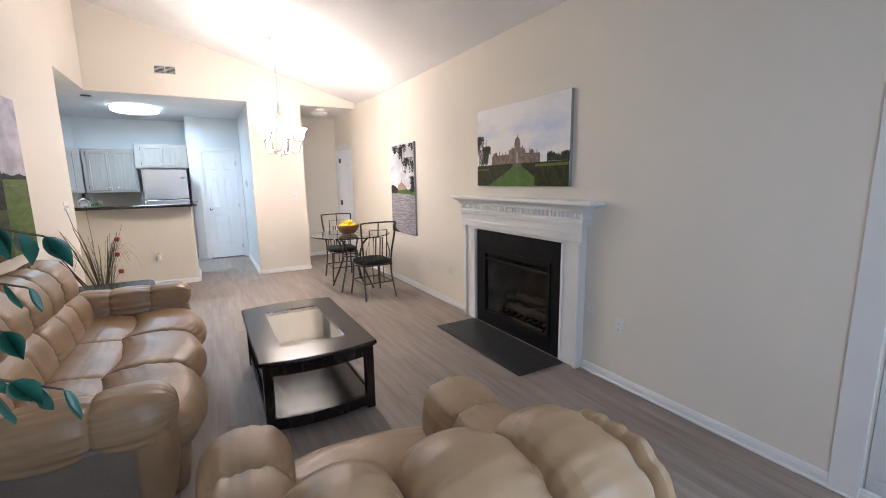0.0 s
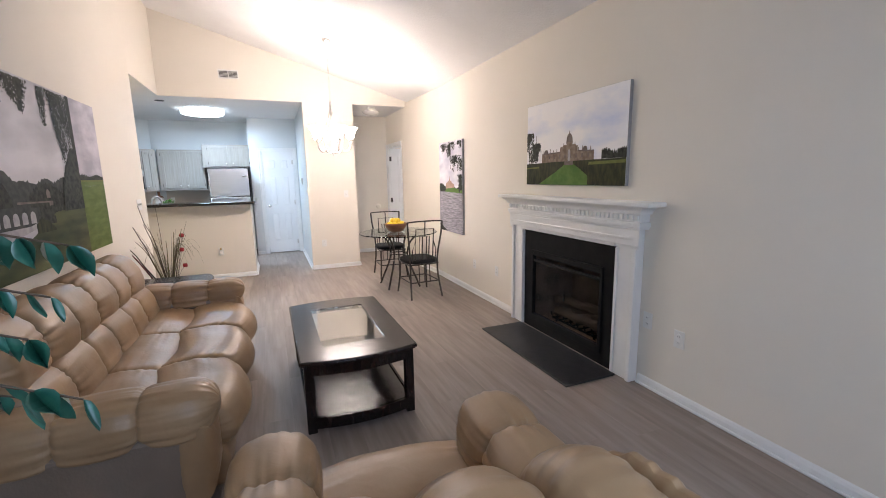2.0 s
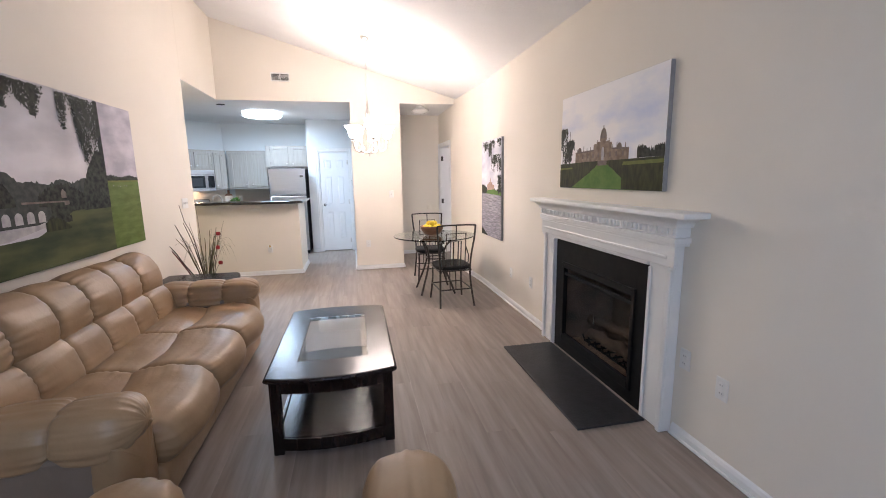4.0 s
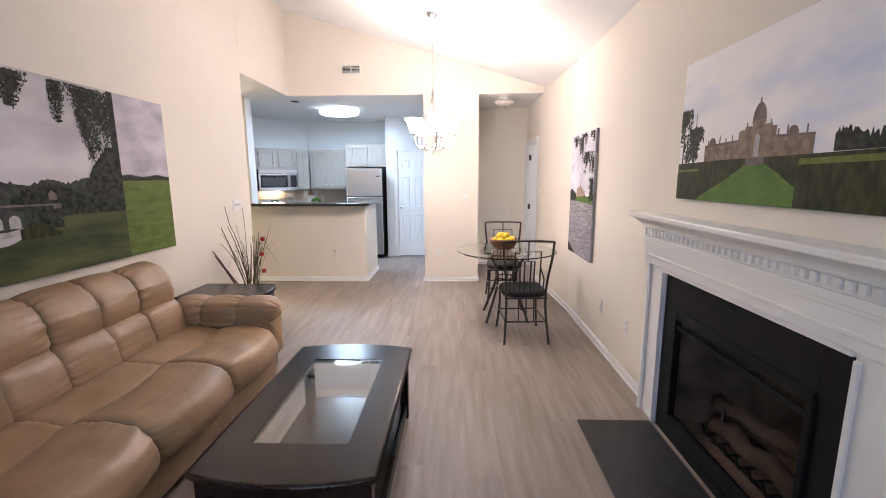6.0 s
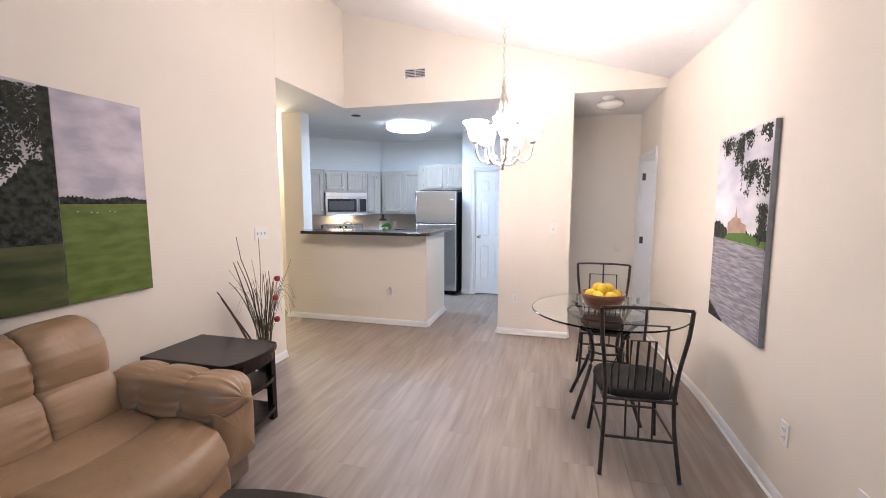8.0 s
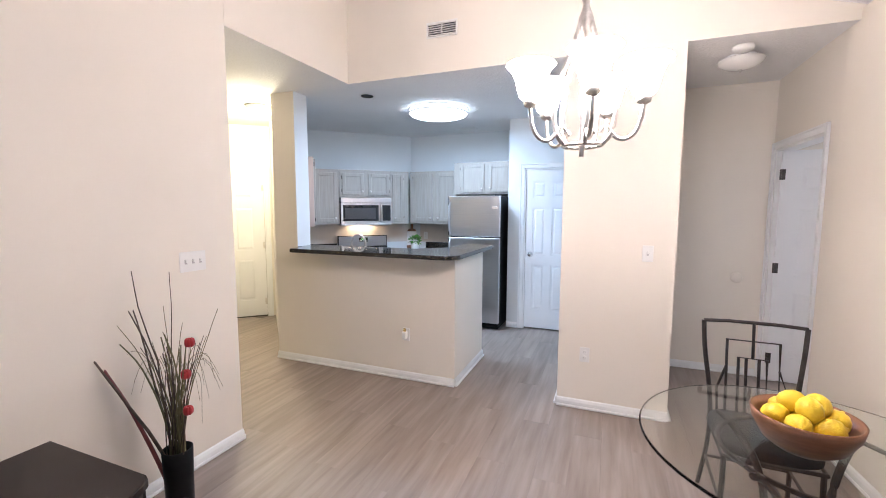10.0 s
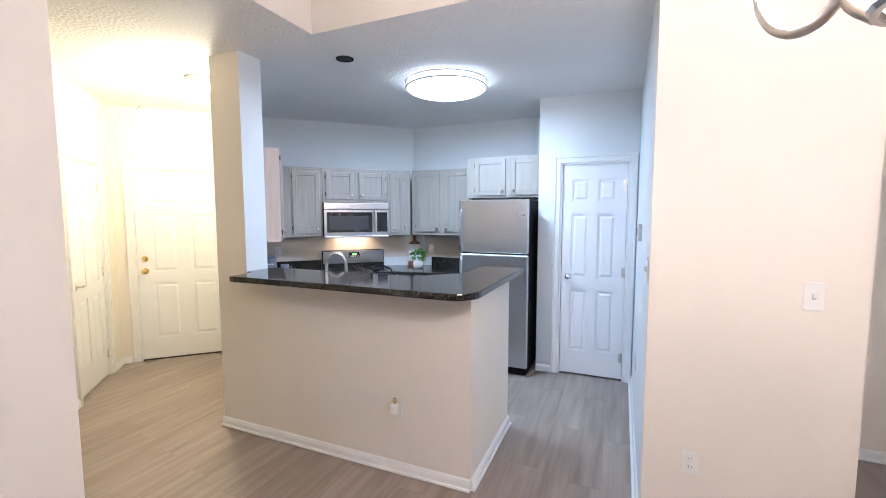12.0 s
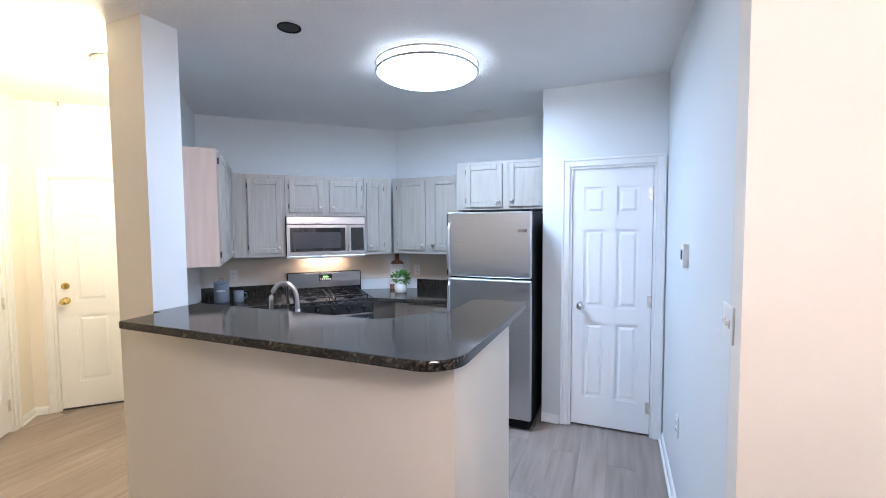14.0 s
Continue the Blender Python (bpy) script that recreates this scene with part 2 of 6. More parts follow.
def curve(pts, n=5):
    """Points of a smooth line through pts."""
    pts = [Vector(p) for p in pts]
    out = []
    for i in range(len(pts) - 1):
        p0, p1, p2, p3 = pts[max(0, i - 1)], pts[i], pts[i + 1], pts[min(len(pts) - 1, i + 2)]
        for k in range(n):
            t = k / n
            out.append(0.5 * ((2 * p1) + (p2 - p0) * t + (2 * p0 - 5 * p1 + 4 * p2 - p3) * t * t + (3 * p1 - p0 - 3 * p2 + p3) * t ** 3))
    return out + [pts[-1]]


def smoothed(bm):
    for f in bm.faces:
        f.smooth = True
    return bm


def cushion(bm, c, size, p=3.2, m=None, nu=28, nv=18, wrinkle=0.0, seed=0.0, sag=0.0):
    """A padded lump: a rounded block of that size about c, with soft wrinkles."""
    m = m or Matrix()
    hx, hy, hz = (s / 2 for s in size)

    def spow(a, e):
        return math.copysign(abs(a) ** e, a)
    e = 2.0 / p
    rows = []
    for j in range(nv + 1):
        ph = -math.pi / 2 + math.pi * j / nv
        ring = []
        for i in range(nu):
            th = 2 * math.pi * i / nu
            x = hx * spow(math.cos(ph), e) * spow(math.cos(th), e)
            y = hy * spow(math.cos(ph), e) * spow(math.sin(th), e)
            z = hz * spow(math.sin(ph), e)
            if wrinkle:
                k = wrinkle * noise.noise(Vector((x * 7 + seed, y * 7, z * 7))) + 0.6 * wrinkle * noise.noise(Vector((x * 22, y * 6 + seed, z * 20)))
                x, y, z = x * (1 + k), y * (1 + k), z * (1 + k)
            z -= sag * (1 - (x / hx) ** 2) * (1 - (y / hy) ** 2)
            ring.append(Vector((x, y, z)))
        rows.append(ring)
    vs = [[bm.verts.new(m @ (Vector(c) + v)) for v in ring] for ring in rows[1:-1]]
    a, b = bm.verts.new(m @ (Vector(c) + rows[0][0])), bm.verts.new(m @ (Vector(c) + rows[-1][0]))
    for r0, r1 in zip(vs, vs[1:]):
        for i in range(nu):
            f = bm.faces.new((r0[i], r0[(i + 1) % nu], r1[(i + 1) % nu], r1[i]))
            f.smooth = True
    for i in range(nu):
        bm.faces.new((a, vs[0][(i + 1) % nu], vs[0][i])).smooth = True
        bm.faces.new((b, vs[-1][i], vs[-1][(i + 1) % nu])).smooth = True
    return bm


def part(name, bm, material, parent=None, label="", m=None):
    me = bpy.data.meshes.new(name)
    bm.normal_update()
    bm.to_mesh(me)
    bm.free()
    for mm in (material if isinstance(material, (list, tuple)) else [material]):
        me.materials.append(M[mm] if isinstance(mm, str) else mm)
    ob = new(name, me)
    if parent is not None:
        ob.parent = parent
    if m is not None:
        ob.matrix_basis = m
    if label:
        ob["label"] = label
    return ob


def thing(name, label, category, m=None, group="", kind=""):
    ob = new(name)
    if m is not None:
        ob.matrix_basis = m
    return tagged(ob, label, category, group, kind)


def B():
    return bmesh.new()


def structure(name, bm, material, label="", category=""):
    return tagged(part(name, bm, material), label, category or "wall", "", "structure")


# ---- structure ----
XL, XR, YB, ZS = -0.935, 2.73, 7.95, 2.665
SLOPE, YF = 0.2896, 0.15
R2 = math.sqrt(0.5)


def ceil_z(x):
    return 3.171 - SLOPE * (x - 1.207)


def wall_yz(bm, x0, x1, y0, y1, z0, z1):
    return box(bm, x0, x1, y0, y1, z0, z1)


def underside(ob, slot, z):
    for f in ob.data.polygons:
        if f.normal.z < -0.9 and abs(f.center.z - z) < 0.01:
            f.material_index = slot
    return ob


def xz_prism(bm, pts, y0, y1):
    """A wall across the room: an outline in x and z, from y0 to y1."""
    return prism(bm, [(x, z) for x, z in pts], -y1, -y0, Matrix(((1, 0, 0, 0), (0, 0, -1, 0), (0, 1, 0, 0), (0, 0, 0, 1))))


def frame_on(px, py, ux, uy):
    """Local axes on a wall: x along the wall, y out of its face, z up."""
    d = Vector((ux, uy, 0)).normalized()
    n = Vector((d.y, -d.x, 0))
    return Matrix(((d.x, n.x, 0, px), (d.y, n.y, 0, py), (0, 0, 1, 0), (0, 0, 0, 1)))


# living room
wl = structure("wall_west", box(B(), XL - 0.12, XL, YF, 6.636, 0, ceil_z(XL)), "wall", "cream painted living room wall")
hd = structure("wall_west_header", box(B(), XL - 0.12, XL, 6.638, YB, ZS, ceil_z(XL)), ["wall", "ceil"], "cream painted header over the hall opening")
underside(hd, 1, ZS)
DN, DF, DT = 8.25, 9.155, 2.065
XH = 2.64
bm = B()
box(bm, XR, XR + 0.12, YF, 0.35, 0, ceil_z(XR))
box(bm, XR, XR + 0.12, 1.31, 3.23, 0, ceil_z(XR))
box(bm, XR, XR + 0.12, 0.35, 1.31, 2.05, ceil_z(XR))
box(bm, XR, XR + 0.12, 4.17, 6.6, 0, ceil_z(XR))
prism(bm, [(XR, 6.6), (XR + 0.12, 6.6), (XH + 0.12, 8.07), (XH, 8.07)], 0, ceil_z(XR))
box(bm, XR, XR + 0.12, 3.23, 4.17, 0.75, ceil_z(XR))
box(bm, XR, XR + 0.12, 3.23, 4.17, 0, 0.07)
box(bm, XH, XH + 0.12, YB + 0.12, DN, 0, ZS)
box(bm, XH, XH + 0.12, DF, 9.34, 0, ZS)
box(bm, XH, XH + 0.12, DN, DF, DT, ZS)
structure("wall_east", bm, "wall", "cream painted fireplace wall with a doorway")
bm = B()
xz_prism(bm, [(XL - 0.12, ZS), (0.975, ZS), (0.975, ceil_z(0.975)), (XL - 0.12, ceil_z(XL - 0.12))], YB, YB + 0.12)
bk = structure("wall_north_header", bm, ["wall", "ceil"], "cream painted header over the kitchen opening")
underside(bk, 1, ZS)
bm = B()
xz_prism(bm, [(1.755, ZS), (XR, ZS), (XR, ceil_z(XR)), (1.755, ceil_z(1.755))], YB, YB + 0.12)
bk2 = structure("wall_hall_header", bm, ["wall", "ceil"], "cream painted header over the bedroom hall")
underside(bk2, 1, ZS)
bm = B()
xz_prism(bm, [(0.975, 0), (1.755, 0), (1.755, ceil_z(1.755)), (0.975, ceil_z(0.975))], YB, YB + 0.12)
box(bm, 1.64, 1.755, YB + 0.12, 9.22, 0, ZS)
structure("wall_pier", bm, "wall", "cream painted wall end between kitchen and hall")
structure("wall_kitchen_side", box(B(), 0.975, 1.09, YB + 0.121, 10.85, 0, ZS), "kwall", "pale blue kitchen side wall")
structure("wall_hall_end", box(B(), 1.755, XH, 9.22, 9.34, 0, ZS), "wall", "cream painted end wall of the hall")
# end wall with a wide window, behind the walk's start
WX0, WX1, WZ0, WZ1 = -0.05, 1.45, 1.00, 2.38
bm = B()
xz_prism(bm, [(XL, 0), (XR, 0), (XR, WZ0), (XL, WZ0)], YF - 0.12, YF)
xz_prism(bm, [(XL, WZ1), (XR, WZ1), (XR, ceil_z(XR)), (XL, ceil_z(XL))], YF - 0.12, YF)
xz_prism(bm, [(XL, WZ0), (WX0, WZ0), (WX0, WZ1), (XL, WZ1)], YF - 0.12, YF)
xz_prism(bm, [(WX1, WZ0), (XR, WZ0), (XR, WZ1), (WX1, WZ1)], YF - 0.12, YF)
structure("wall_south", bm, "wall", "cream painted end wall behind the walk's start")
# white casing and glazed door in the east wall beside the walk's start
bm = B()
box(bm, XR - 0.022, XR - 0.001, 1.312, 1.42, 0, 2.16, 0.004)
box(bm, XR - 0.022, XR - 0.001, 0.242, 0.35, 0, 2.16, 0.004)
box(bm, XR - 0.022, XR - 0.001, 0.351, 1.311, 2.052, 2.16, 0.004)
tagged(part("trim", bm, "trim"), "white painted casing round the glazed door", "trim", "", "structure")
pd = structure("door_4", box(B(), XR + 0.03, XR + 0.07, 0.352, 1.308, 0.002, 0.12, 0.003), "trim", "white framed glazed patio door", "door")
for y0, y1, z0, z1 in ((0.352, 0.43, 0.121, 2.048), (1.23, 1.308, 0.121, 2.048), (0.431, 1.229, 1.96, 2.048)):
    part("door_frame", box(B(), XR + 0.03, XR + 0.07, y0, y1, z0, z1, 0.003), "trim", pd)
p = part("pane", box(B(), XR + 0.047, XR + 0.053, 0.431, 1.229, 0.121, 1.959), "glass", pd)
p.visible_shadow = False
win = structure("window_1", box(B(), WX0, WX1, YF - 0.10, YF + 0.02, WZ0 - 0.04, WZ0 + 0.002, 0.004), "trim", "white framed window behind the walk's start", "window")
mid = (WX0 + WX1) / 2
for x0, x1, z0, z1 in ((WX0, WX0 + 0.06, WZ0 + 0.004, WZ1), (WX1 - 0.06, WX1, WZ0 + 0.004, WZ1), (WX0 + 0.062, WX1 - 0.062, WZ1 - 0.06, WZ1), (mid - 0.03, mid + 0.03, WZ0 + 0.004, WZ1 - 0.062)):
    part("window_frame", box(B(), x0, x1, YF - 0.09, YF - 0.03, z0, z1, 0.004), "trim", win)
for x0, x1 in ((WX0 + 0.06, mid - 0.03), (mid + 0.03, WX1 - 0.06)):
    p = part("pane", box(B(), x0, x1, YF - 0.064, YF - 0.058, WZ0 + 0.004, WZ1 - 0.06), "glass", win)
    p.visible_shadow = False
# sloped and flat ceilings
bm = B()
xz_prism(bm, [(XL - 0.12, ceil_z(XL - 0.12)), (XR + 0.12, ceil_z(XR + 0.12)), (XR + 0.12, ceil_z(XR + 0.12) + 0.1), (XL - 0.12, ceil_z(XL - 0.12) + 0.1)], YF - 0.12, YB + 0.12)
structure("ceiling", bm, "ceil", "white textured sloped ceiling", "ceiling")
bm = B()
prism(bm, [(-5.0, 4.6), (XL - 0.12, 4.6), (XL - 0.12, YB + 0.12), (1.0, YB + 0.12), (1.0, 10.95), (-5.0, 10.95)], ZS, ZS + 0.08)
structure("ceiling_low", bm, "ceil", "white textured flat kitchen ceiling", "ceiling")
structure("ceiling_hall", box(B(), 1.09, 4.3, YB + 0.12, 9.8, ZS, ZS + 0.06), "ceil", "white textured flat hall ceiling", "ceiling")
# kitchen and entry
DIAG = 12.38
K0, K1 = ((6.30 - DIAG) / 2, (6.30 + DIAG) / 2), (-1.66, 10.72)
E0 = ((4.49 - DIAG) / 2, (4.49 + DIAG) / 2)
diag = frame_on(K0[0], K0[1], 1, 1)
LEN = math.hypot(K1[0] - K0[0], K1[1] - K0[1])
structure("wall_range", box(B(), -0.001, LEN + 0.1, -0.12, 0, 0, ZS, m=diag), "kwall", "pale blue diagonal kitchen wall")
structure("wall_kitchen_back", box(B(), K1[0] - 0.02, 0.974, 10.72, 10.84, 0, ZS), "kwall", "pale blue kitchen back wall")
PY = 9.96
bm = B()
box(bm, 0.092, 0.30, PY, PY + 0.10, 0, ZS)
box(bm, 0.30, 0.905, PY, PY + 0.10, 2.045, ZS)
box(bm, 0.905, 0.974, PY, PY + 0.10, 0, ZS)
box(bm, 0.092, 0.19, PY + 0.10, 10.719, 0, ZS)
structure("wall_pantry", bm, "kwall", "pale blue pantry wall round the door")
bm = B()
box(bm, -1.842, -1.56, YB, 8.14, 0, ZS)
ob = structure("wall_column", bm, ["wall", "kwall"], "painted wall end beside the bar counter")
for f in ob.data.polygons:
    if f.normal.x > 0.9 or f.normal.y > 0.9:
        f.material_index = 1
divw = frame_on(-1.842, 8.142, -1, 1)
bm = B()
prism(bm, [(-1.842, 8.142), K0, (K0[0] - 0.085, K0[1] - 0.085), (-1.842, 7.975)], 0, ZS)
ob = structure("wall_divider", bm, ["wall", "kwall"], "diagonal wall between entry and kitchen")
for f in ob.data.polygons:
    if f.normal.x + f.normal.y > 1.2:
        f.material_index = 1
entry = frame_on(E0[0], E0[1], 1, 1)
EL = math.hypot(K0[0] - E0[0], K0[1] - E0[1])
ED0, ED1, EH = 0.165, 1.075, 2.04
bm = B()
for a, b, z0, z1 in ((-0.1, ED0, 0, ZS), (ED1, EL - 0.002, 0, ZS), (ED0, ED1, EH, ZS)):
    box(bm, a, b, -0.12, 0, z0, z1, m=entry)
structure("wall_entry", bm, "wall", "cream painted wall round the front door")
LK = (-2.95, 7.44)
closet = frame_on(LK[0], LK[1], -1, 1)
CL = math.hypot(E0[0] - LK[0], E0[1] - LK[1])
CD0, CD1 = 0.405, 1.115
bm = B()
for a, b, z0, z1 in ((0, CD0, 0, ZS), (CD1, CL, 0, ZS), (CD0, CD1, EH, ZS)):
    box(bm, a, b, -0.12, 0, z0, z1, m=closet)
structure("wall_closet", bm, "wall", "cream painted diagonal wall round the closet door")
structure("wall_entry_west", box(B(), LK[0] - 0.12, LK[0], 4.6, LK[1], 0, ZS), "wall", "cream painted entry wall")
structure("wall_entry_south", box(B(), LK[0], XL - 0.121, 4.6, 4.72, 0, ZS), "wall", "cream painted entry wall")
# room behind the hall door
bm = B()
for y0, y1, z0, z1 in ((7.9, 8.25, 0, ZS), (9.25, 9.8, 0, ZS), (8.25, 9.25, 0, 0.9), (8.25, 9.25, 2.1, ZS)):
    box(bm, 4.2, 4.3, y0, y1, z0, z1)
box(bm, XH + 0.121, 4.2, 9.7, 9.8, 0, ZS)
box(bm, XR + 0.121, 4.2, 7.9, 8.0, 0, ZS)
structure("wall_bedroom", bm, "wall", "cream painted bedroom walls")
# bar wall
bm = B()
box(bm, -1.558, 0.107, YB - 0.005, YB + 0.115, 0, 1.13)
box(bm, -0.013, 0.107, YB + 0.115, 8.775, 0, 1.13)
structure("wall_bar", bm, "wall", "cream painted half wall under the bar counter")


def baseboard(m, length, h=0.068, name="baseboard"):
    bm = B()
    prism(bm, [(0.0, 0.0), (0.014, 0.0), (0.014, h - 0.025), (0.008, h - 0.008), (0.0, h)], 0, length,
          m @ Matrix(((0, 0, 1, 0), (1, 0, 0, 0.0006), (0, 1, 0, 0), (0, 0, 0, 1))))
    tube(bm, [m @ Vector((0, 0.02, 0.008)), m @ Vector((length, 0.02, 0.008))], 0.009, 6)
    return tagged(part(name, bm, "trim"), "white painted baseboard with quarter round", "baseboard", "", "structure")


# runs: start, heading, length; the room lies on the heading's right hand
for px, py, ux, uy, ln in (
        (XL, 1.5, 0, 1, 5.136), (XL, 6.636, -1, 0, 0.12),
        (XR, 2.90, 0, -1, 1.70), (XR, 6.6, 0, -1, 2.10), (XH, 8.07, 0.09, -1.47, 1.472), (XH, DN - 0.06, 0, -1, 0.12),
        (0.975, YB, 1, 0, 0.78), (1.755, YB, 0, 1, 1.27), (1.755, 9.22, 1, 0, 0.86),
        (-1.842, YB - 0.005, 1, 0, 1.949), (0.107, YB - 0.005, 0, 1, 0.84),
        (0.975, PY, 0, -1, PY - YB), (0.092, PY, 1, 0, 0.14),
        (-1.842, 8.0, 0, -1, 0.05), (LK[0], 4.8, 0, 1, LK[1] - 4.8)):
    baseboard(frame_on(px, py, ux, uy), ln)
baseboard(closet, CD0 - 0.065)
baseboard(closet @ pose(CD1 + 0.065, 0, 0), CL - CD1 - 0.065)
baseboard(entry, ED0 - 0.065)

# ---- doors ----


def six_panel(w, h, t=0.038):
    """A six-panel door leaf, hinge at x=0, face at y=t/2."""
    bm = B()
    st, mid = 0.105 * w / 0.7, 0.095 * w / 0.7
    pw = (w - 2 * st - mid) / 2
    rows = ((0.23, 0.83), (0.95, 1.56), (1.68, h - 0.12))
    xs = [0, st, st + pw, st + pw + mid, w - st, w]
    zs = [0.0]
    for a, b in rows:
        zs += [a * h / 2.03, min(b * h / 2.03, h - 0.1)]
    zs.append(h)
    for i in range(5):
        for k in range(7):
            inset = i in (1, 3) and k in (1, 3, 5)
            if inset:
                x0, x1, z0, z1 = xs[i], xs[i + 1], zs[k], zs[k + 1]
                box(bm, x0, x1, -t / 2 + 0.009, t / 2 - 0.009, z0, z1)
                for s in (-1, 1):
                    y0, y1 = s * (t / 2 - 0.009), s * (t / 2 - 0.002)
                    q0 = [(x0 + 0.022, z0 + 0.022), (x1 - 0.022, z0 + 0.022), (x1 - 0.022, z1 - 0.022), (x0 + 0.022, z1 - 0.022)]
                    q1 = [(x0 + 0.04, z0 + 0.04), (x1 - 0.04, z0 + 0.04), (x1 - 0.04, z1 - 0.04), (x0 + 0.04, z1 - 0.04)]
                    a = [bm.verts.new((x, y0, z)) for x, z in q0]
                    b = [bm.verts.new((x, y1, z)) for x, z in q1]
                    fs = [bm.faces.new(b)] + [bm.faces.new((a[j], a[(j + 1) % 4], b[(j + 1) % 4], b[j])) for j in range(4)]
                    bmesh.ops.recalc_face_normals(bm, faces=fs)
                    if fs[0].normal.y * s < 0:
                        bmesh.ops.reverse_faces(bm, faces=fs)
            else:
                box(bm, xs[i], xs[i + 1], -t / 2, t / 2, zs[k], zs[k + 1])
    return bm


def knob(bm, x, z, s, t=0.038):
    m = pose(x, s * t / 2, z, -90 * s)
    lathe(bm, [(0.032, 0.0), (0.032, 0.006), (0.012, 0.01), (0.011, 0.035), (0.02, 0.04), (0.028, 0.052), (0.026, 0.066), (0.01, 0.072)], m=m, seg=20)
    return smoothed(bm)


def casing(bm, x0, x1, h, w=0.06, m=None, z0=0.0):
    """Moulded casing round an opening on the y=0 face, proud of it."""
    for a, b, c, d in ((x0 - w, x0, z0, h + w), (x1, x1 + w, z0, h + w), (x0, x1, h, h + w)):
        box(bm, a, b, 0.0005, 0.013, c, d, 0.003, m)
    for a, b, c, d in ((x0 - w, x0 - w + 0.018, z0, h + w), (x1 + w - 0.018, x1 + w, z0, h + w), (x0 - w + 0.018, x1 + w - 0.018, h + w - 0.018, h + w)):
        box(bm, a, b, 0.012, 0.021, c, d, 0.004, m)
    return bm


def door(name, label, m, w, h, hinge_right, hardware, hinge="nickel", lever=False, deadbolt=False, knob_z=0.95, swing=0.0, tint="door"):
    """A door in an opening from x=0 to x=w of the wall frame m (y out of the wall)."""
    root = thing(name, label, "door", m, "", "structure")
    part("door_casing", casing(B(), 0, w, h), "trim", root)
    bm = B()
    box(bm, -0.001, 0.018, -0.12, 0.0, 0, h)
    box(bm, w - 0.018, w + 0.001, -0.12, 0.0, 0, h)
    box(bm, 0.018, w - 0.018, -0.12, 0.0, h - 0.018, h)
    part("door_jamb", bm, "trim", root)
    lw, lh = w - 0.042, h - 0.036
    leaf_m = pose(w - 0.021, -0.035, 0.018, 0, 0, 180 - swing) if hinge_right else pose(0.021, -0.035, 0.018, 0, 0, swing)
    leaf = part("leaf", six_panel(lw, lh), tint, root, "", leaf_m)
    s = -1 if hinge_right else 1
    kb = B()
    if lever:
        lathe(kb, [(0.031, 0.0), (0.031, 0.008), (0.012, 0.012), (0.012, 0.05)], m=pose(lw - 0.065, s * 0.019, knob_z, -90 * s), seg=20)
        tube(kb, [(lw - 0.065, s * 0.065, knob_z), (lw - 0.10, s * 0.068, knob_z + 0.002), (lw - 0.16, s * 0.062, knob_z - 0.004)], [0.012, 0.01, 0.008], 10)
        smoothed(kb)
    else:
        knob(kb, lw - 0.065, knob_z, s)
    part("door_handle", kb, hardware, leaf)
    if deadbolt:
        kb = B()
        lathe(kb, [(0.031, 0.0), (0.028, 0.012), (0.012, 0.014), (0.012, 0.02)], m=pose(lw - 0.065, s * 0.019, knob_z + 0.13, -90 * s), seg=20)
        box(kb, lw - 0.07, lw - 0.06, s * 0.036, s * 0.056, knob_z + 0.11, knob_z + 0.15, 0.003)
        part("deadbolt", kb, hardware, leaf)
    for z in (0.2, lh / 2, lh - 0.2):
        hb = B()
        tube(hb, [(-0.006, s * 0.022, z - 0.045), (-0.006, s * 0.022, z + 0.045)], 0.007, 8)
        box(hb, -0.012, 0.028, s * 0.0185, s * 0.0215, z - 0.045, z + 0.045)
        part("hinge", hb, hinge, leaf)
    return root


door("door_1", "white six-panel pantry door with chrome knob, closed", frame_on(0.30, PY, 1, 0), 0.605, 2.045, True, "chrome")
door("door_2", "white six-panel front door with brass knob and deadbolt, closed", entry @ pose(ED0, 0, 0), ED1 - ED0, EH, True, "brass", deadbolt=True)
door("door_3", "white six-panel closet door with nickel lever, closed", closet @ pose(CD0, 0, 0), CD1 - CD0, EH, True, "nickel", lever=True)
door("door_4", "white six-panel bedroom door standing open", frame_on(XH, DF, 0, -1), DF - DN, DT, False, "nickel", hinge="iron", swing=-84)
part("threshold", box(B(), ED0 + 0.02, ED1 - 0.02, -0.10, -0.02, 0.001, 0.012, m=entry), "slot")
tagged(bpy.data.objects["threshold"], "dark metal front door threshold", "threshold", "", "structure")
# ---- fireplace ----


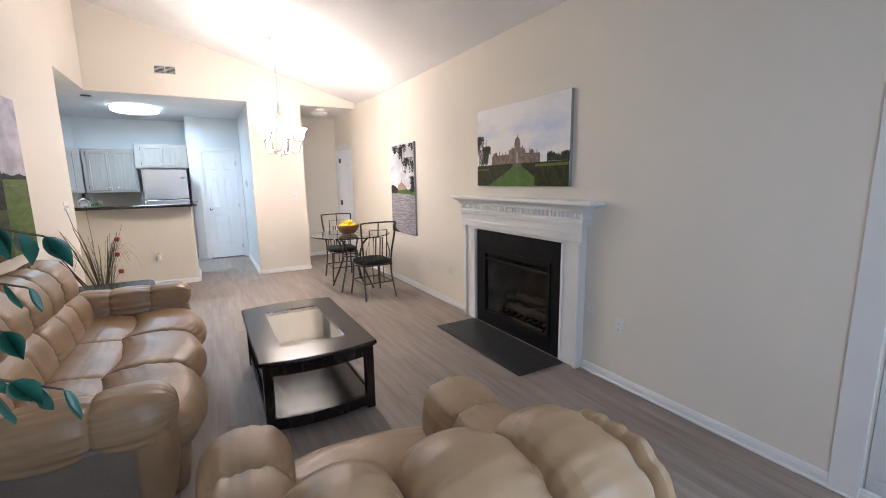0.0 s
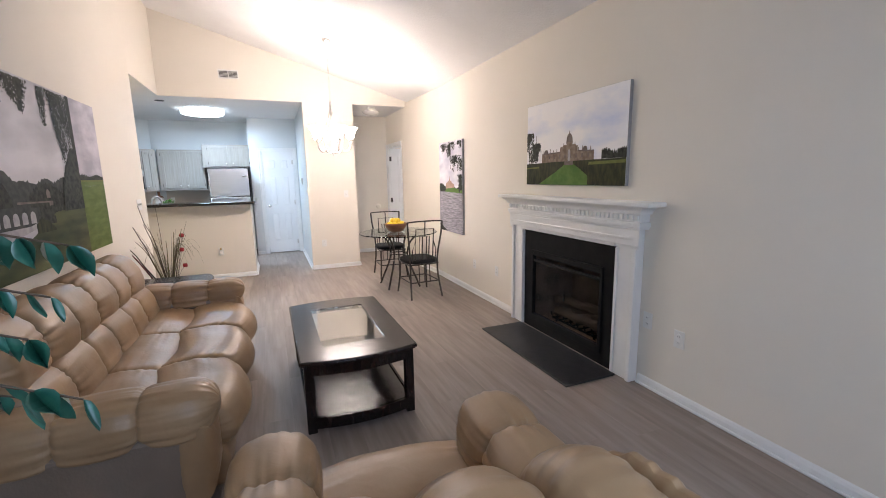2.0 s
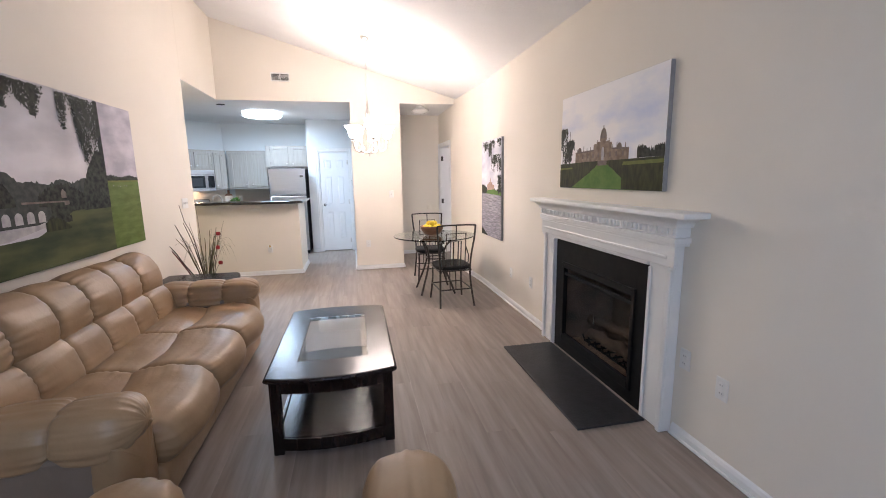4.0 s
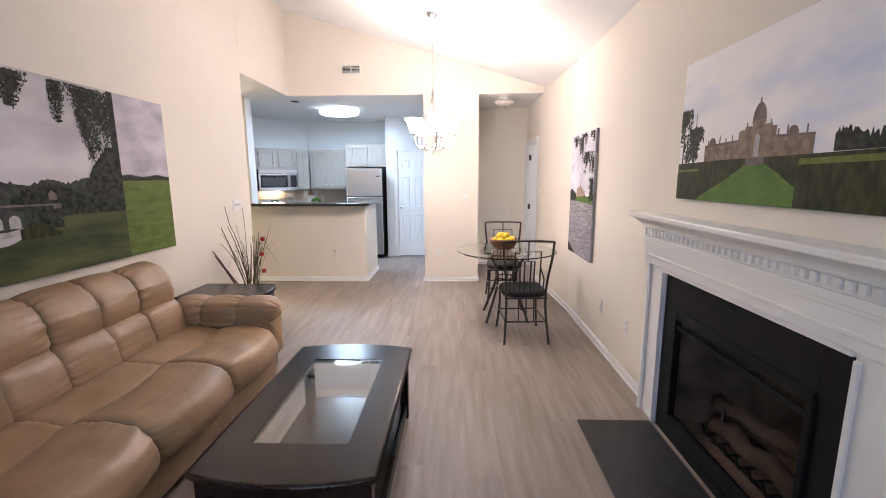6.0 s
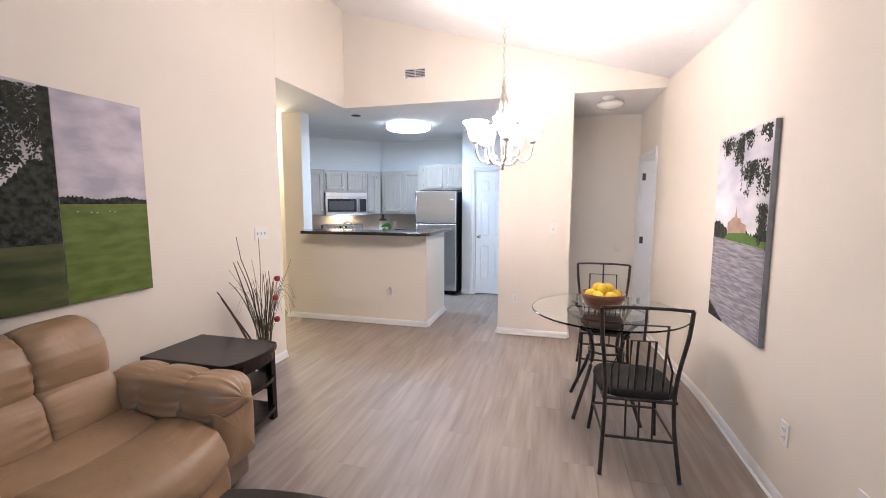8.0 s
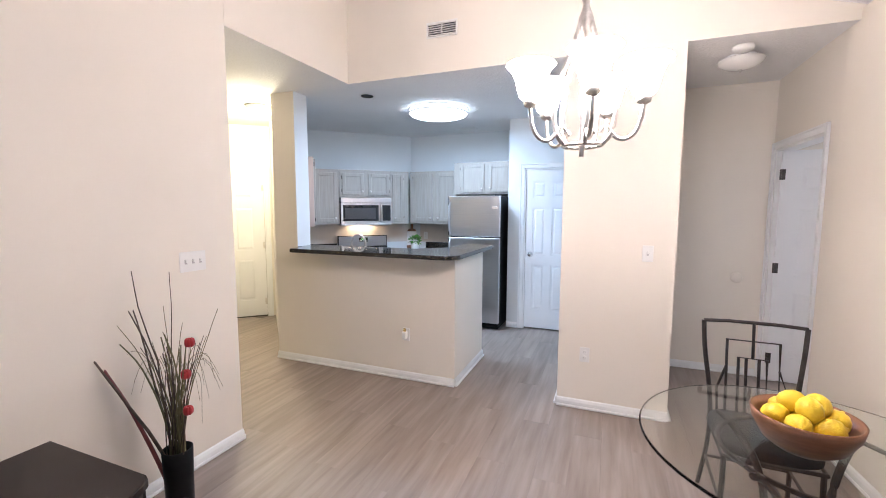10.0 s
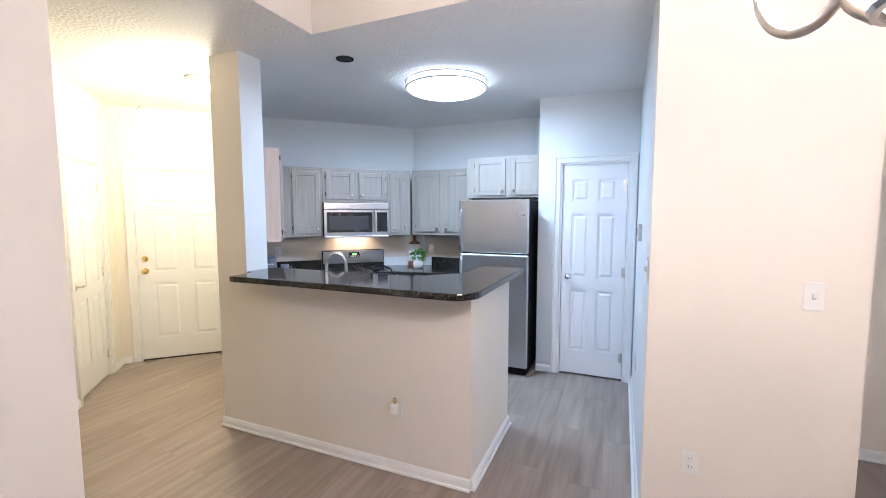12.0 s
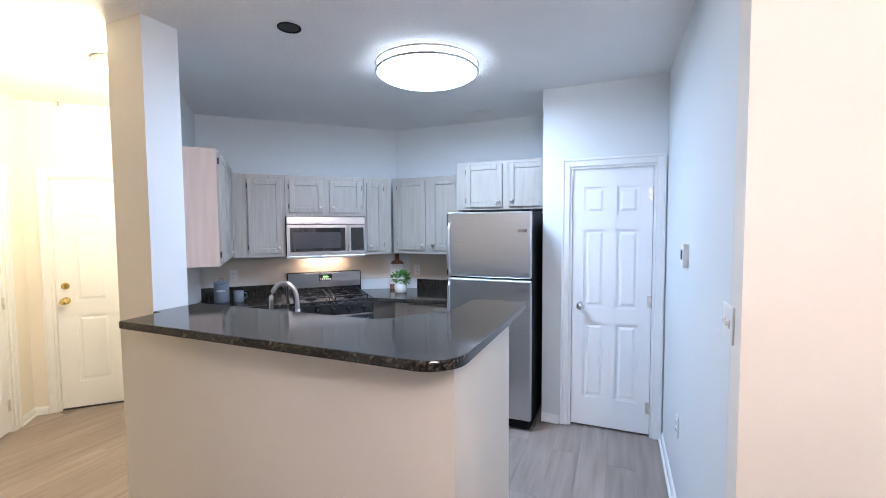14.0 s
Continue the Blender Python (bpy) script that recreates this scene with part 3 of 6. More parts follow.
def fireplace():
    root = thing("fireplace", "white painted dentil mantel round a black firebox on the cream wall", "fireplace", pose(XR - 0.001, 3.70, 0, 0, 0, 90))
    # local: x along the wall (world y), y out of the wall (world -x)
    W, O, OT = 0.785, 0.595, 0.96
    for s in (-1, 1):
        bm = box(B(), s * O, s * W, 0, 0.062, 0, 1.10, 0.004)
        pl = part("pilaster", bm, "trim", root)
        part("inner_bead", box(B(), s * (O + 0.004), s * (O + 0.026), 0.0622, 0.074, 0.0, 0.954, 0.004), "trim", pl)
        part("edge_moulding", box(B(), s * (W - 0.032), s * (W + 0.004), 0.0622, 0.082, 0.0, 0.984, 0.007), "trim", pl)
    part("header", box(B(), -O + 0.001, O - 0.001, 0, 0.0615, OT, 1.099, 0.003), "trim", root)
    part("frieze", box(B(), -W - 0.03, W + 0.03, 0.0625, 0.088, 0.985, 1.0995, 0.004), "trim", root)
    part("frieze_bead", box(B(), -W + 0.02, W - 0.02, 0.0882, 0.096, 1.028, 1.046, 0.004), "trim", root)
    for s in (-1, 1):
        part("frieze_cap", box(B(), s * (W - 0.036), s * (W + 0.022), 0.0625, 0.086, 0.966, 0.9845, 0.006, seg=2), "trim", root)
    part("bead", box(B(), -O + 0.002, O - 0.002, 0.0617, 0.074, OT, OT + 0.03, 0.004), "trim", root)
    for z0, z1, d, e in ((1.10, 1.118, 0.096, 0.036), (1.1182, 1.15, 0.104, 0.044), (1.1502, 1.205, 0.092, 0.034)):
        part("moulding", box(B(), -W - e, W + e, 0, d, z0, z1, 0.004), "trim", root)
    # crown under the shelf: a cove that flares outwards, mitred at the ends
    bm = B()
    rings = []
    for z, d, e in ((1.2052, 0.108, 0.05), (1.213, 0.11, 0.052), (1.222, 0.114, 0.056), (1.234, 0.122, 0.066), (1.246, 0.136, 0.084), (1.2578, 0.148, 0.10)):
        rings.append([bm.verts.new(v) for v in ((-W - e, 0, z), (-W - e, d, z), (W + e, d, z), (W + e, 0, z))])
    for r0, r1 in zip(rings, rings[1:]):
        for k in range(4):
            bm.faces.new((r0[k], r0[(k + 1) % 4], r1[(k + 1) % 4], r1[k]))
    bm.faces.new(rings[0])
    bm.faces.new(rings[-1])
    bmesh.ops.recalc_face_normals(bm, faces=bm.faces[:])
    part("crown_moulding", bm, "trim", root)
    me = None
    for i in range(38):
        x = -W - 0.012 + i * (2 * W + 0.024) / 37
        if me is None:
            d = part("dentil", box(B(), -0.0135, 0.0135, 0.091, 0.106, 1.164, 1.198, 0.002), "trim", root, m=pose(x, 0, 0))
            me = d.data
        else:
            d = new("dentil", me)
            d.parent, d.matrix_basis = root, pose(x, 0, 0)
    part("shelf", box(B(), -0.94, 0.94, 0, 0.16, 1.258, 1.29, 0.007), "trim", root)
    I0, I1 = 0.47, 0.775
    for a, b, c, d in ((-O + 0.001, -I0, 0.0, OT - 0.001), (I0, O - 0.001, 0.0, OT - 0.001), (-I0 + 0.0005, I0 - 0.0005, I1, OT - 0.001), (-I0 + 0.0005, I0 - 0.0005, 0.0, 0.09)):
        part("facing_slab", box(B(), a, b, 0.0, 0.045, c, d), "black_matt", root, "matt black slate facing")
    bm = B()
    for a, b, c, d in ((-I0, -I0 + 0.03, 0.09, I1), (I0 - 0.03, I0, 0.09, I1), (-I0 + 0.03, I0 - 0.03, I1 - 0.05, I1), (-I0 + 0.03, I0 - 0.03, 0.09, 0.15)):
        box(bm, a, b, 0.02, 0.058, c, d, 0.003)
    box(bm, -I0 + 0.03, I0 - 0.03, 0.03, 0.05, 0.665, 0.69, 0.002)
    part("firebox_frame", bm, "black_matt", root)
    for x0, x1 in ((-0.44, -0.003), (0.003, 0.44)):
        g = part("glass_door", box(B(), x0, x1, 0.026, 0.031, 0.15, 0.66), "smoked", root, "smoked glass door panel")
        g.visible_shadow = False
        part("door_handle", box(B(), (x0 if x0 > 0 else x1) - 0.004, (x0 if x0 > 0 else x1) + 0.004, 0.031, 0.04, 0.38, 0.44, 0.002), "black", g)
    bm = B()
    box(bm, -0.445, 0.445, -0.45, -0.42, 0.09, 0.72)
    box(bm, -0.46, -0.445, -0.45, 0.02, 0.09, 0.72)
    box(bm, 0.445, 0.46, -0.45, 0.02, 0.09, 0.72)
    box(bm, -0.46, 0.46, -0.45, 0.02, 0.72, 0.74)
    part("firebox_floor", box(B(), -0.46, 0.46, -0.45, 0.02, 0.075, 0.10), "ash", root, "pale tan refractory firebox floor")
    part("firebox", bm, "soot", root, "sooty brick firebox")
    for k, (x, y, z, a, r) in enumerate(((0.0, -0.14, 0.20, 4, 0.05), (-0.04, -0.26, 0.21, -6, 0.055), (0.05, -0.20, 0.30, 10, 0.042))):
        bm = B()
        pts = [pose(x, y, z, 0, 0, a) @ Vector((-0.28 + 0.07 * i, 0.012 * math.sin(i * 1.7 + k), 0.01 * math.cos(i * 2.1))) for i in range(9)]
        tube(bm, pts, [r * (0.9 + 0.12 * math.sin(i * 2.3 + k)) for i in range(9)], 10)
        part("log", smoothed(bm), "log", root)
    bm = B()
    for i in range(7):
        x = -0.27 + 0.09 * i
        tube(bm, [(x, -0.32, 0.14), (x, -0.06, 0.14), (x, -0.04, 0.20)], 0.008, 6)
    for y in (-0.30, -0.08):
        tube(bm, [(-0.29, y, 0.13), (0.29, y, 0.13)], 0.009, 6)
    for x in (-0.25, 0.25):
        for y in (-0.29, -0.09):
            tube(bm, [(x, y, 0.10), (x, y, 0.14)], 0.009, 6)
    part("grate", bm, "black_matt", root)
    return root


fireplace()
structure("hearth", box(B(), 2.204, XR - 0.08, 3.035, 4.30, 0.0, 0.014, 0.003), "hearth", "black slate hearth set into the floor", "hearth")

# ---- seating ----


def loaf(bm, section, x0, x1, seams=(), depth=0.10, ends=0.10, gather=0.012, seed=0.0, m=None, bow=0.0, nu=60, nv=150):
    """A stuffed roll: a closed outline in (y, z) carried along x, rounded at the ends, in convex lobes between stitched seams with fine gathers."""
    m = m or Matrix()
    k = len(section)
    loop = []
    for i in range(nv):
        f = i * k / nv
        a, t = int(f), f - int(f)
        p0, p1, p2, p3 = (Vector(section[(a + o) % k]) for o in (-1, 0, 1, 2))
        loop.append(0.5 * ((2 * p1) + (p2 - p0) * t + (2 * p0 - 5 * p1 + 4 * p2 - p3) * t * t + (3 * p1 - p0 - 3 * p2 + p3) * t ** 3))
    c = sum(loop, Vector((0, 0))) / nv
    L = abs(x1 - x0)
    us = sorted({(1 - math.cos(math.pi * i / nu)) / 2 for i in range(1, nu)} | {s + o for s in seams for o in (-0.04, -0.02, -0.01, -0.004, 0, 0.004, 0.01, 0.02, 0.04)})
    cuts = [0.0] + list(seams) + [1.0]
    rings = []
    for u in us:
        e = min(u, 1 - u) * L / ends
        g = math.sqrt(max(0.0, 1 - (1 - min(1, e)) ** 2.6))
        near = min([u, 1 - u] + [abs(u - s) for s in seams]) * L
        for a, b in zip(cuts, cuts[1:]):
            if a <= u <= b and seams:
                t = (u - a) / (b - a)
                q = 0.0
                if a > 0:
                    q = max(q, 1 - t)
                if b < 1:
                    q = max(q, t)
                g *= 1 - depth * (1 - math.sqrt(max(0.0, 1 - max(0.0, 2 * q - 1) ** 2.3)))
                break
        for s in seams:
            g *= 1 - 0.035 * math.exp(-((u - s) * L / 0.010) ** 2)
        ring = []
        for i, p in enumerate(loop):
            d = p - c
            fine = noise.noise(Vector((p.x * 30, p.y * 30, u * L * 3 + seed))) + 0.4 * noise.noise(Vector((p.x * 55, p.y * 55, u * L * 5 + seed)))
            soft = noise.noise(Vector((p.x * 7, p.y * 7, u * L * 7 + seed + 5)))
            w = gather * (0.62 * fine * (0.06 + 0.94 * math.exp(-near / 0.06)) + 0.28 * soft)
            q = c + d * (g + w * min(1.0, 3 * g) / max(0.05, d.length))
            ring.append(bm.verts.new(m @ Vector((x0 + (x1 - x0) * u, q.x + bow * (1 - (2 * u - 1) ** 2), q.y))))
        rings.append(ring)
    faces = []
    for r0, r1 in zip(rings, rings[1:]):
        for i in range(nv):
            faces.append(bm.faces.new((r0[i], r0[(i + 1) % nv], r1[(i + 1) % nv], r1[i])))
    faces.append(bm.faces.new(rings[0]))
    faces.append(bm.faces.new(rings[-1]))
    bmesh.ops.recalc_face_normals(bm, faces=faces)
    return smoothed(bm)


HEAD = [(0.02, 0.60), (0.02, 0.78), (0.05, 0.90), (0.14, 0.945), (0.24, 0.91), (0.31, 0.81), (0.325, 0.70), (0.29, 0.62), (0.14, 0.58)]
LUMBAR = [(0.14, 0.36), (0.12, 0.52), (0.16, 0.665), (0.26, 0.69), (0.345, 0.645), (0.39, 0.54), (0.40, 0.43), (0.32, 0.35)]
SEAT = [(0.22, 0.30), (0.22, 0.42), (0.36, 0.455), (0.50, 0.465), (0.66, 0.43), (0.73, 0.36), (0.70, 0.28), (0.45, 0.26)]
PAD = [(0.57, 0.30), (0.585, 0.41), (0.66, 0.462), (0.84, 0.472), (0.97, 0.44), (1.03, 0.36), (1.03, 0.28), (0.95, 0.235), (0.75, 0.25)]
FOOT = [(0.80, 0.06), (0.82, 0.24), (0.92, 0.27), (1.00, 0.24), (1.02, 0.16), (1.00, 0.07), (0.90, 0.05)]


def arm(parent, x, y0, y1, z, w, seed):
    """A padded arm along local y from the back y0 to the front y1, with stitched sections."""
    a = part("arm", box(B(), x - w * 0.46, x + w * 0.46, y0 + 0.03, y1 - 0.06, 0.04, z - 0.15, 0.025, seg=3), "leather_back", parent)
    h = w / 2
    sec = [(-h, -0.06), (-h * 0.98, 0.015), (-h * 0.72, 0.078), (0, 0.10), (h * 0.72, 0.078), (h * 0.98, 0.015), (h, -0.06), (h * 0.8, -0.10), (-h * 0.8, -0.10)]
    m = Matrix(((0, 1, 0, x), (1, 0, 0, 0), (0, 0, 1, z - 0.10), (0, 0, 0, 1)))
    part("arm_pad", loaf(B(), sec, y0, y1 + 0.03, (0.34, 0.66), 0.17, 0.15, 0.022, seed, m), "leather", a)
    part("arm_front", loaf(B(), [(p * 0.93, 0.9 * q) for p, q in ((-h, 0.12), (-h * 0.9, 0.17), (0, 0.18), (h * 0.9, 0.17), (h, 0.12), (h, -0.16), (h * 0.8, -0.20), (-h * 0.8, -0.20), (-h, -0.16))], y1 - 0.16, y1 + 0.012, (), 0, 0.06, 0.01, seed, m @ pose(0, 0, -0.19)), "leather", a)
    return a


def recliner(root, xs, seat_w, lift=0.0, seams=(0.5,), head=True):
    """Seats at the local x of xs; the sitter looks along +y."""
    up = pose(0, 0, lift)
    for k, x in enumerate(xs):
        a, b = x - seat_w * 0.5 - 0.05, x + seat_w * 0.5 + 0.05
        bk = part("backrest", loaf(B(), [(0.03, 0.20), (0.0, 0.60), (0.03, 0.86), (0.12, 0.86), (0.20, 0.60), (0.22, 0.22)], a + 0.02, b - 0.02, (), 0, 0.05, 0.0, 0, up), "leather", root)
        if head:
            part("head_cushion", loaf(B(), HEAD, a, b, seams, 0.19, 0.10, 0.020, 3.0 * k + 1, up), "leather", bk)
        part("lumbar_cushion", loaf(B(), LUMBAR, a, b, seams, 0.19, 0.10, 0.019, 3.0 * k + 2, up), "leather", bk)
        st = part("seat", loaf(B(), SEAT, a + 0.015, b - 0.015, (), 0, 0.08, 0.022, 5.0 * k), "leather", root)
        part("seat_pad", loaf(B(), PAD, a + 0.02, b - 0.02, (), 0, 0.075, 0.026, 7.0 * k + 3, None, 0.07), "leather", st)
        part("footrest", loaf(B(), FOOT, a, b, (), 0, 0.05, 0.008, 9.0 * k), "leather", root)
    return root


def sofa():
    root = thing("sofa", "tan leather three-seat reclining sofa with puffy cushions against the wall", "sofa", pose(-0.90, 3.80, 0, 0, 0, -90))
    # local x runs along -world y after the turn, y points into the room
    recliner(root, (-0.61, 0.0, 0.61), 0.61)
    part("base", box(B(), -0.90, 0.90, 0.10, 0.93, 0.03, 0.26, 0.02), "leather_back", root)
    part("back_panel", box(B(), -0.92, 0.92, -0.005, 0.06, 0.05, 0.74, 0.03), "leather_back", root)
    arm(root, -1.045, 0.20, 0.99, 0.645, 0.28, 1.0)
    arm(root, 1.045, 0.20, 0.99, 0.645, 0.28, 2.0)
    return root


sofa()


def armchair():
    root = thing("recliner", "tan leather recliner armchair facing the coffee table", "armchair", pose(0.655, 1.24, 0, 0, 0, -4))
    recliner(root, (0.0,), 0.60, 0.03, (0.345, 0.655), False)
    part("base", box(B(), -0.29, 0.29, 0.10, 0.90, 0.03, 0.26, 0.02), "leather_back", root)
    part("back_panel", loaf(B(), [(-0.01, 0.15), (-0.05, 0.45), (-0.09, 0.72), (-0.09, 0.88), (0.0, 0.97), (0.12, 0.98), (0.24, 0.92), (0.29, 0.80), (0.27, 0.68), (0.20, 0.50), (0.16, 0.20)], -0.45, 0.42, (0.138, 0.391, 0.661, 0.885), 0.28, 0.14, 0.030, 6.0), "leather", root)
    arm(root, -0.385, 0.14, 0.98, 0.665, 0.28, 4.0)
    arm(root, 0.385, 0.14, 0.98, 0.665, 0.28, 5.0)
    return root


armchair()

# ---- coffee and end tables ----


def table_outline(w, l, bow):
    """A rectangle w by l whose short ends bow out."""
    pts = []
    for s in (-1, 1):
        for i in range(9):
            u = -1 + i / 4
            pts.append(((u * w / 2) * (1 if s < 0 else -1), s * (l / 2 + bow * (1 - u * u))))
    return pts


def coffee_table():
    root = thing("coffee_table", "dark espresso wood coffee table with clear glass inset, lower shelf", "coffee table", pose(0.815, 3.775, 0))
    w, l, bow, h = 0.68, 1.16, 0.05, 0.455
    out = table_outline(w, l, bow)
    gw, gl = 0.40, 0.80
    bm = B()
    # ring of four boards round the glass
    half = len(out) // 2
    front, back = out[:half], out[half:]
    prism(bm, front + [(w / 2, -gl / 2), (-w / 2, -gl / 2)], h - 0.032, h)
    prism(bm, back + [(-w / 2, gl / 2), (w / 2, gl / 2)], h - 0.032, h)
    prism(bm, [(-w / 2, -gl / 2), (-gw / 2, -gl / 2), (-gw / 2, gl / 2), (-w / 2, gl / 2)], h - 0.032, h)
    prism(bm, [(gw / 2, -gl / 2), (w / 2, -gl / 2), (w / 2, gl / 2), (gw / 2, gl / 2)], h - 0.032, h)
    part("tabletop", bm, "espresso", root)
    part("edge_moulding", smoothed(tube(B(), [(x, y, h - 0.015) for x, y in out], 0.0145, 8, True)), "espresso", root)
    part("glass_inset", box(B(), -gw / 2 + 0.001, gw / 2 - 0.001, -gl / 2 + 0.001, gl / 2 - 0.001, h - 0.012, h - 0.004), "glass", root, "bevelled clear glass inset")
    bm = B()
    for side in (front, back):
        o = [(x * 0.96, y * 0.975) for x, y in side]
        i = [(x * 0.96, y * 0.94) for x, y in reversed(side)]
        prism(bm, o + i, h - 0.095, h - 0.033)
    for s in (-1, 1):
        box(bm, s * (w / 2 - 0.035), s * (w / 2 - 0.012), -l / 2 + 0.02, l / 2 - 0.02, h - 0.095, h - 0.033)
    part("apron", bm, "espresso", root)
    for sx in (-1, 1):
        for sy in (-1, 1):
            bm = B()
            x, y = sx * (w / 2 - 0.038), sy * (l / 2 - 0.03)
            box(bm, x - 0.027, x + 0.027, y - 0.027, y + 0.027, 0.0, h - 0.034, 0.004)
            part("leg", bm, "espresso", root)
    prism_b = B()
    prism(prism_b, [(x * 0.90, y * 0.97) for x, y in out], 0.075, 0.10)
    part("lower_shelf", prism_b, "espresso", root)
    bm = B()
    for side in (front, back):
        o = [(x * 0.93, y * 0.985) for x, y in side]
        i = [(x * 0.93, y * 0.95) for x, y in reversed(side)]
        prism(bm, o + i, 0.03, 0.10)
    for s in (-1, 1):
        box(bm, s * (w / 2 - 0.045), s * (w / 2 - 0.02), -l / 2 + 0.03, l / 2 - 0.03, 0.035, 0.10)
    part("lower_rail", bm, "espresso", root)
    return root


coffee_table()


def end_table():
    root = thing("end_table", "dark espresso end table with rounded front and two shelves", "end table", pose(-0.53, 5.36, 0))
    bm = B()
    pts = [(-0.36, -0.24), (0.26, -0.24)] + [(0.26 + 0.09 * math.sin(a), -0.24 * math.cos(a)) for a in [math.pi * k / 10 for k in range(1, 10)]] + [(0.26, 0.24), (-0.36, 0.24)]
    prism(bm, pts, 0.515, 0.55, bevel=0.005)
    part("tabletop", bm, "espresso", root)
    for z in (0.30, 0.085):
        part("shelf", prism(B(), [(x * 0.93, y * 0.93) for x, y in pts], z, z + 0.022), "espresso", root)
    bm = B()
    prism(bm, [(x * 0.95, y * 0.95) for x, y in pts], 0.455, 0.514)
    part("apron", bm, "espresso", root)
    for x, y in ((-0.32, -0.205), (-0.32, 0.205), (0.25, -0.205), (0.25, 0.205)):
        part("leg", box(B(), x - 0.023, x + 0.023, y - 0.023, y + 0.023, 0, 0.514, 0.004), "espresso", root)
    return root


end_table()

# ---- dining set ----


def dining_chair():
    """Iron chair, sitter looks along +y, with a nested-square back."""
    root = thing("dining_chair", "dark bronze iron dining chair with geometric back and black seat", "chair", None, "chairs round the glass table")
    part("seat", cushion(B(), (0, 0.0, 0.455), (0.42, 0.42, 0.07), 4, wrinkle=0.02), "fabric", root, "black upholstered seat")
    bm = B()
    tube(bm, [(-0.19, -0.19, 0.42), (0.19, -0.19, 0.42), (0.19, 0.19, 0.42), (-0.19, 0.19, 0.42)], 0.010, 6, True)
    part("seat_frame", bm, "iron", root)
    for s in (-1, 1):
        bm = B()
        tube(bm, curve([(s * 0.205, -0.265, 0.0), (s * 0.185, -0.20, 0.25), (s * 0.18, -0.185, 0.43), (s * 0.19, -0.20, 0.60), (s * 0.215, -0.235, 0.80), (s * 0.225, -0.25, 0.95)]), 0.0115, 8)
        part("back_post", bm, "iron", root)
        bm = B()
        tube(bm, curve([(s * 0.205, 0.235, 0.0), (s * 0.185, 0.195, 0.22), (s * 0.18, 0.185, 0.42)]), 0.0115, 8)
        part("leg", bm, "iron", root)

    def by(z):
        return -0.185 - 0.065 * max(0, (z - 0.43) / 0.52)
    for name, pts in (("top_rail", [(-0.225, 0.95), (-0.11, 0.957), (0.11, 0.957), (0.225, 0.95)]),
                      ("outer_square", [(-0.115, 0.43), (-0.115, 0.86), (0.115, 0.86), (0.115, 0.43)]),
                      ("inner_square", [(-0.062, 0.43), (-0.062, 0.77), (0.062, 0.77), (0.062, 0.43)]),
                      ("centre_bar", [(0.0, 0.86), (0.0, 0.95)]), ("cross_bar", [(-0.028, 0.77), (-0.028, 0.43)]), ("cross_bar", [(0.028, 0.77), (0.028, 0.43)]),
                      ("link_bar", [(0.0, 0.77), (0.0, 0.86)])):
        part(name, tube(B(), [(x, by(z), z) for x, z in pts], 0.0095 if name == "top_rail" else 0.0075, 6), "iron", root)
    for s in (-1, 1):
        part("curved_bar", tube(B(), [(s * 0.15, by(0.45), 0.44), (s * 0.155, by(0.6), 0.60), (s * 0.115, by(0.72), 0.72)], 0.0065, 6), "iron", root)
    for y0, y1, z in ((-0.205, -0.205, 0.20), (0.20, 0.20, 0.20)):
        part("stretcher", tube(B(), [(-0.187, y0, z), (0.187, y1, z)], 0.008, 6), "iron", root)
    for s in (-1, 1):
        part("stretcher", tube(B(), [(s * 0.187, -0.205, 0.20), (s * 0.187, 0.20, 0.20)], 0.008, 6), "iron", root)
    for x in (-0.07, 0.0, 0.07):
        part("spindle", tube(B(), [(x, -0.205, 0.20), (x, -0.19, 0.42)], 0.006, 6), "iron", root)
    return root


chair = dining_chair()
chair.matrix_basis = pose(2.075, 5.79, 0, 0, 0, 3)
copy_thing(chair, pose(2.03, 6.98, 0, 0, 0, 178))


def dining_table():
    root = thing("dining_table", "round clear glass dining table on curved bronze legs", "table", pose(1.98, 6.33, 0))
    bm = B()
    lathe(bm, [(0.525, 0.735), (0.53, 0.74), (0.53, 0.744), (0.525, 0.748)], seg=64)
    part("tabletop", bm, "glass", root, "round clear glass top with greenish edge")
    for k in range(4):
        a = radians(45 + 90 * k)
        pts = []
        for z, r in ((0.0, 0.31), (0.12, 0.255), (0.30, 0.17), (0.45, 0.13), (0.60, 0.17), (0.70, 0.26), (0.733, 0.32)):
            pts.append((r * math.cos(a), r * math.sin(a), z))
        part("leg", tube(B(), curve(pts), 0.013, 8), "iron", root)
    for z, r in ((0.45, 0.115), (0.715, 0.27)):
        part("ring", tube(B(), [(r * math.cos(2 * math.pi * i / 28), r * math.sin(2 * math.pi * i / 28), z) for i in range(28)], 0.008, 6, True), "iron", root)
    return root


dining_table()


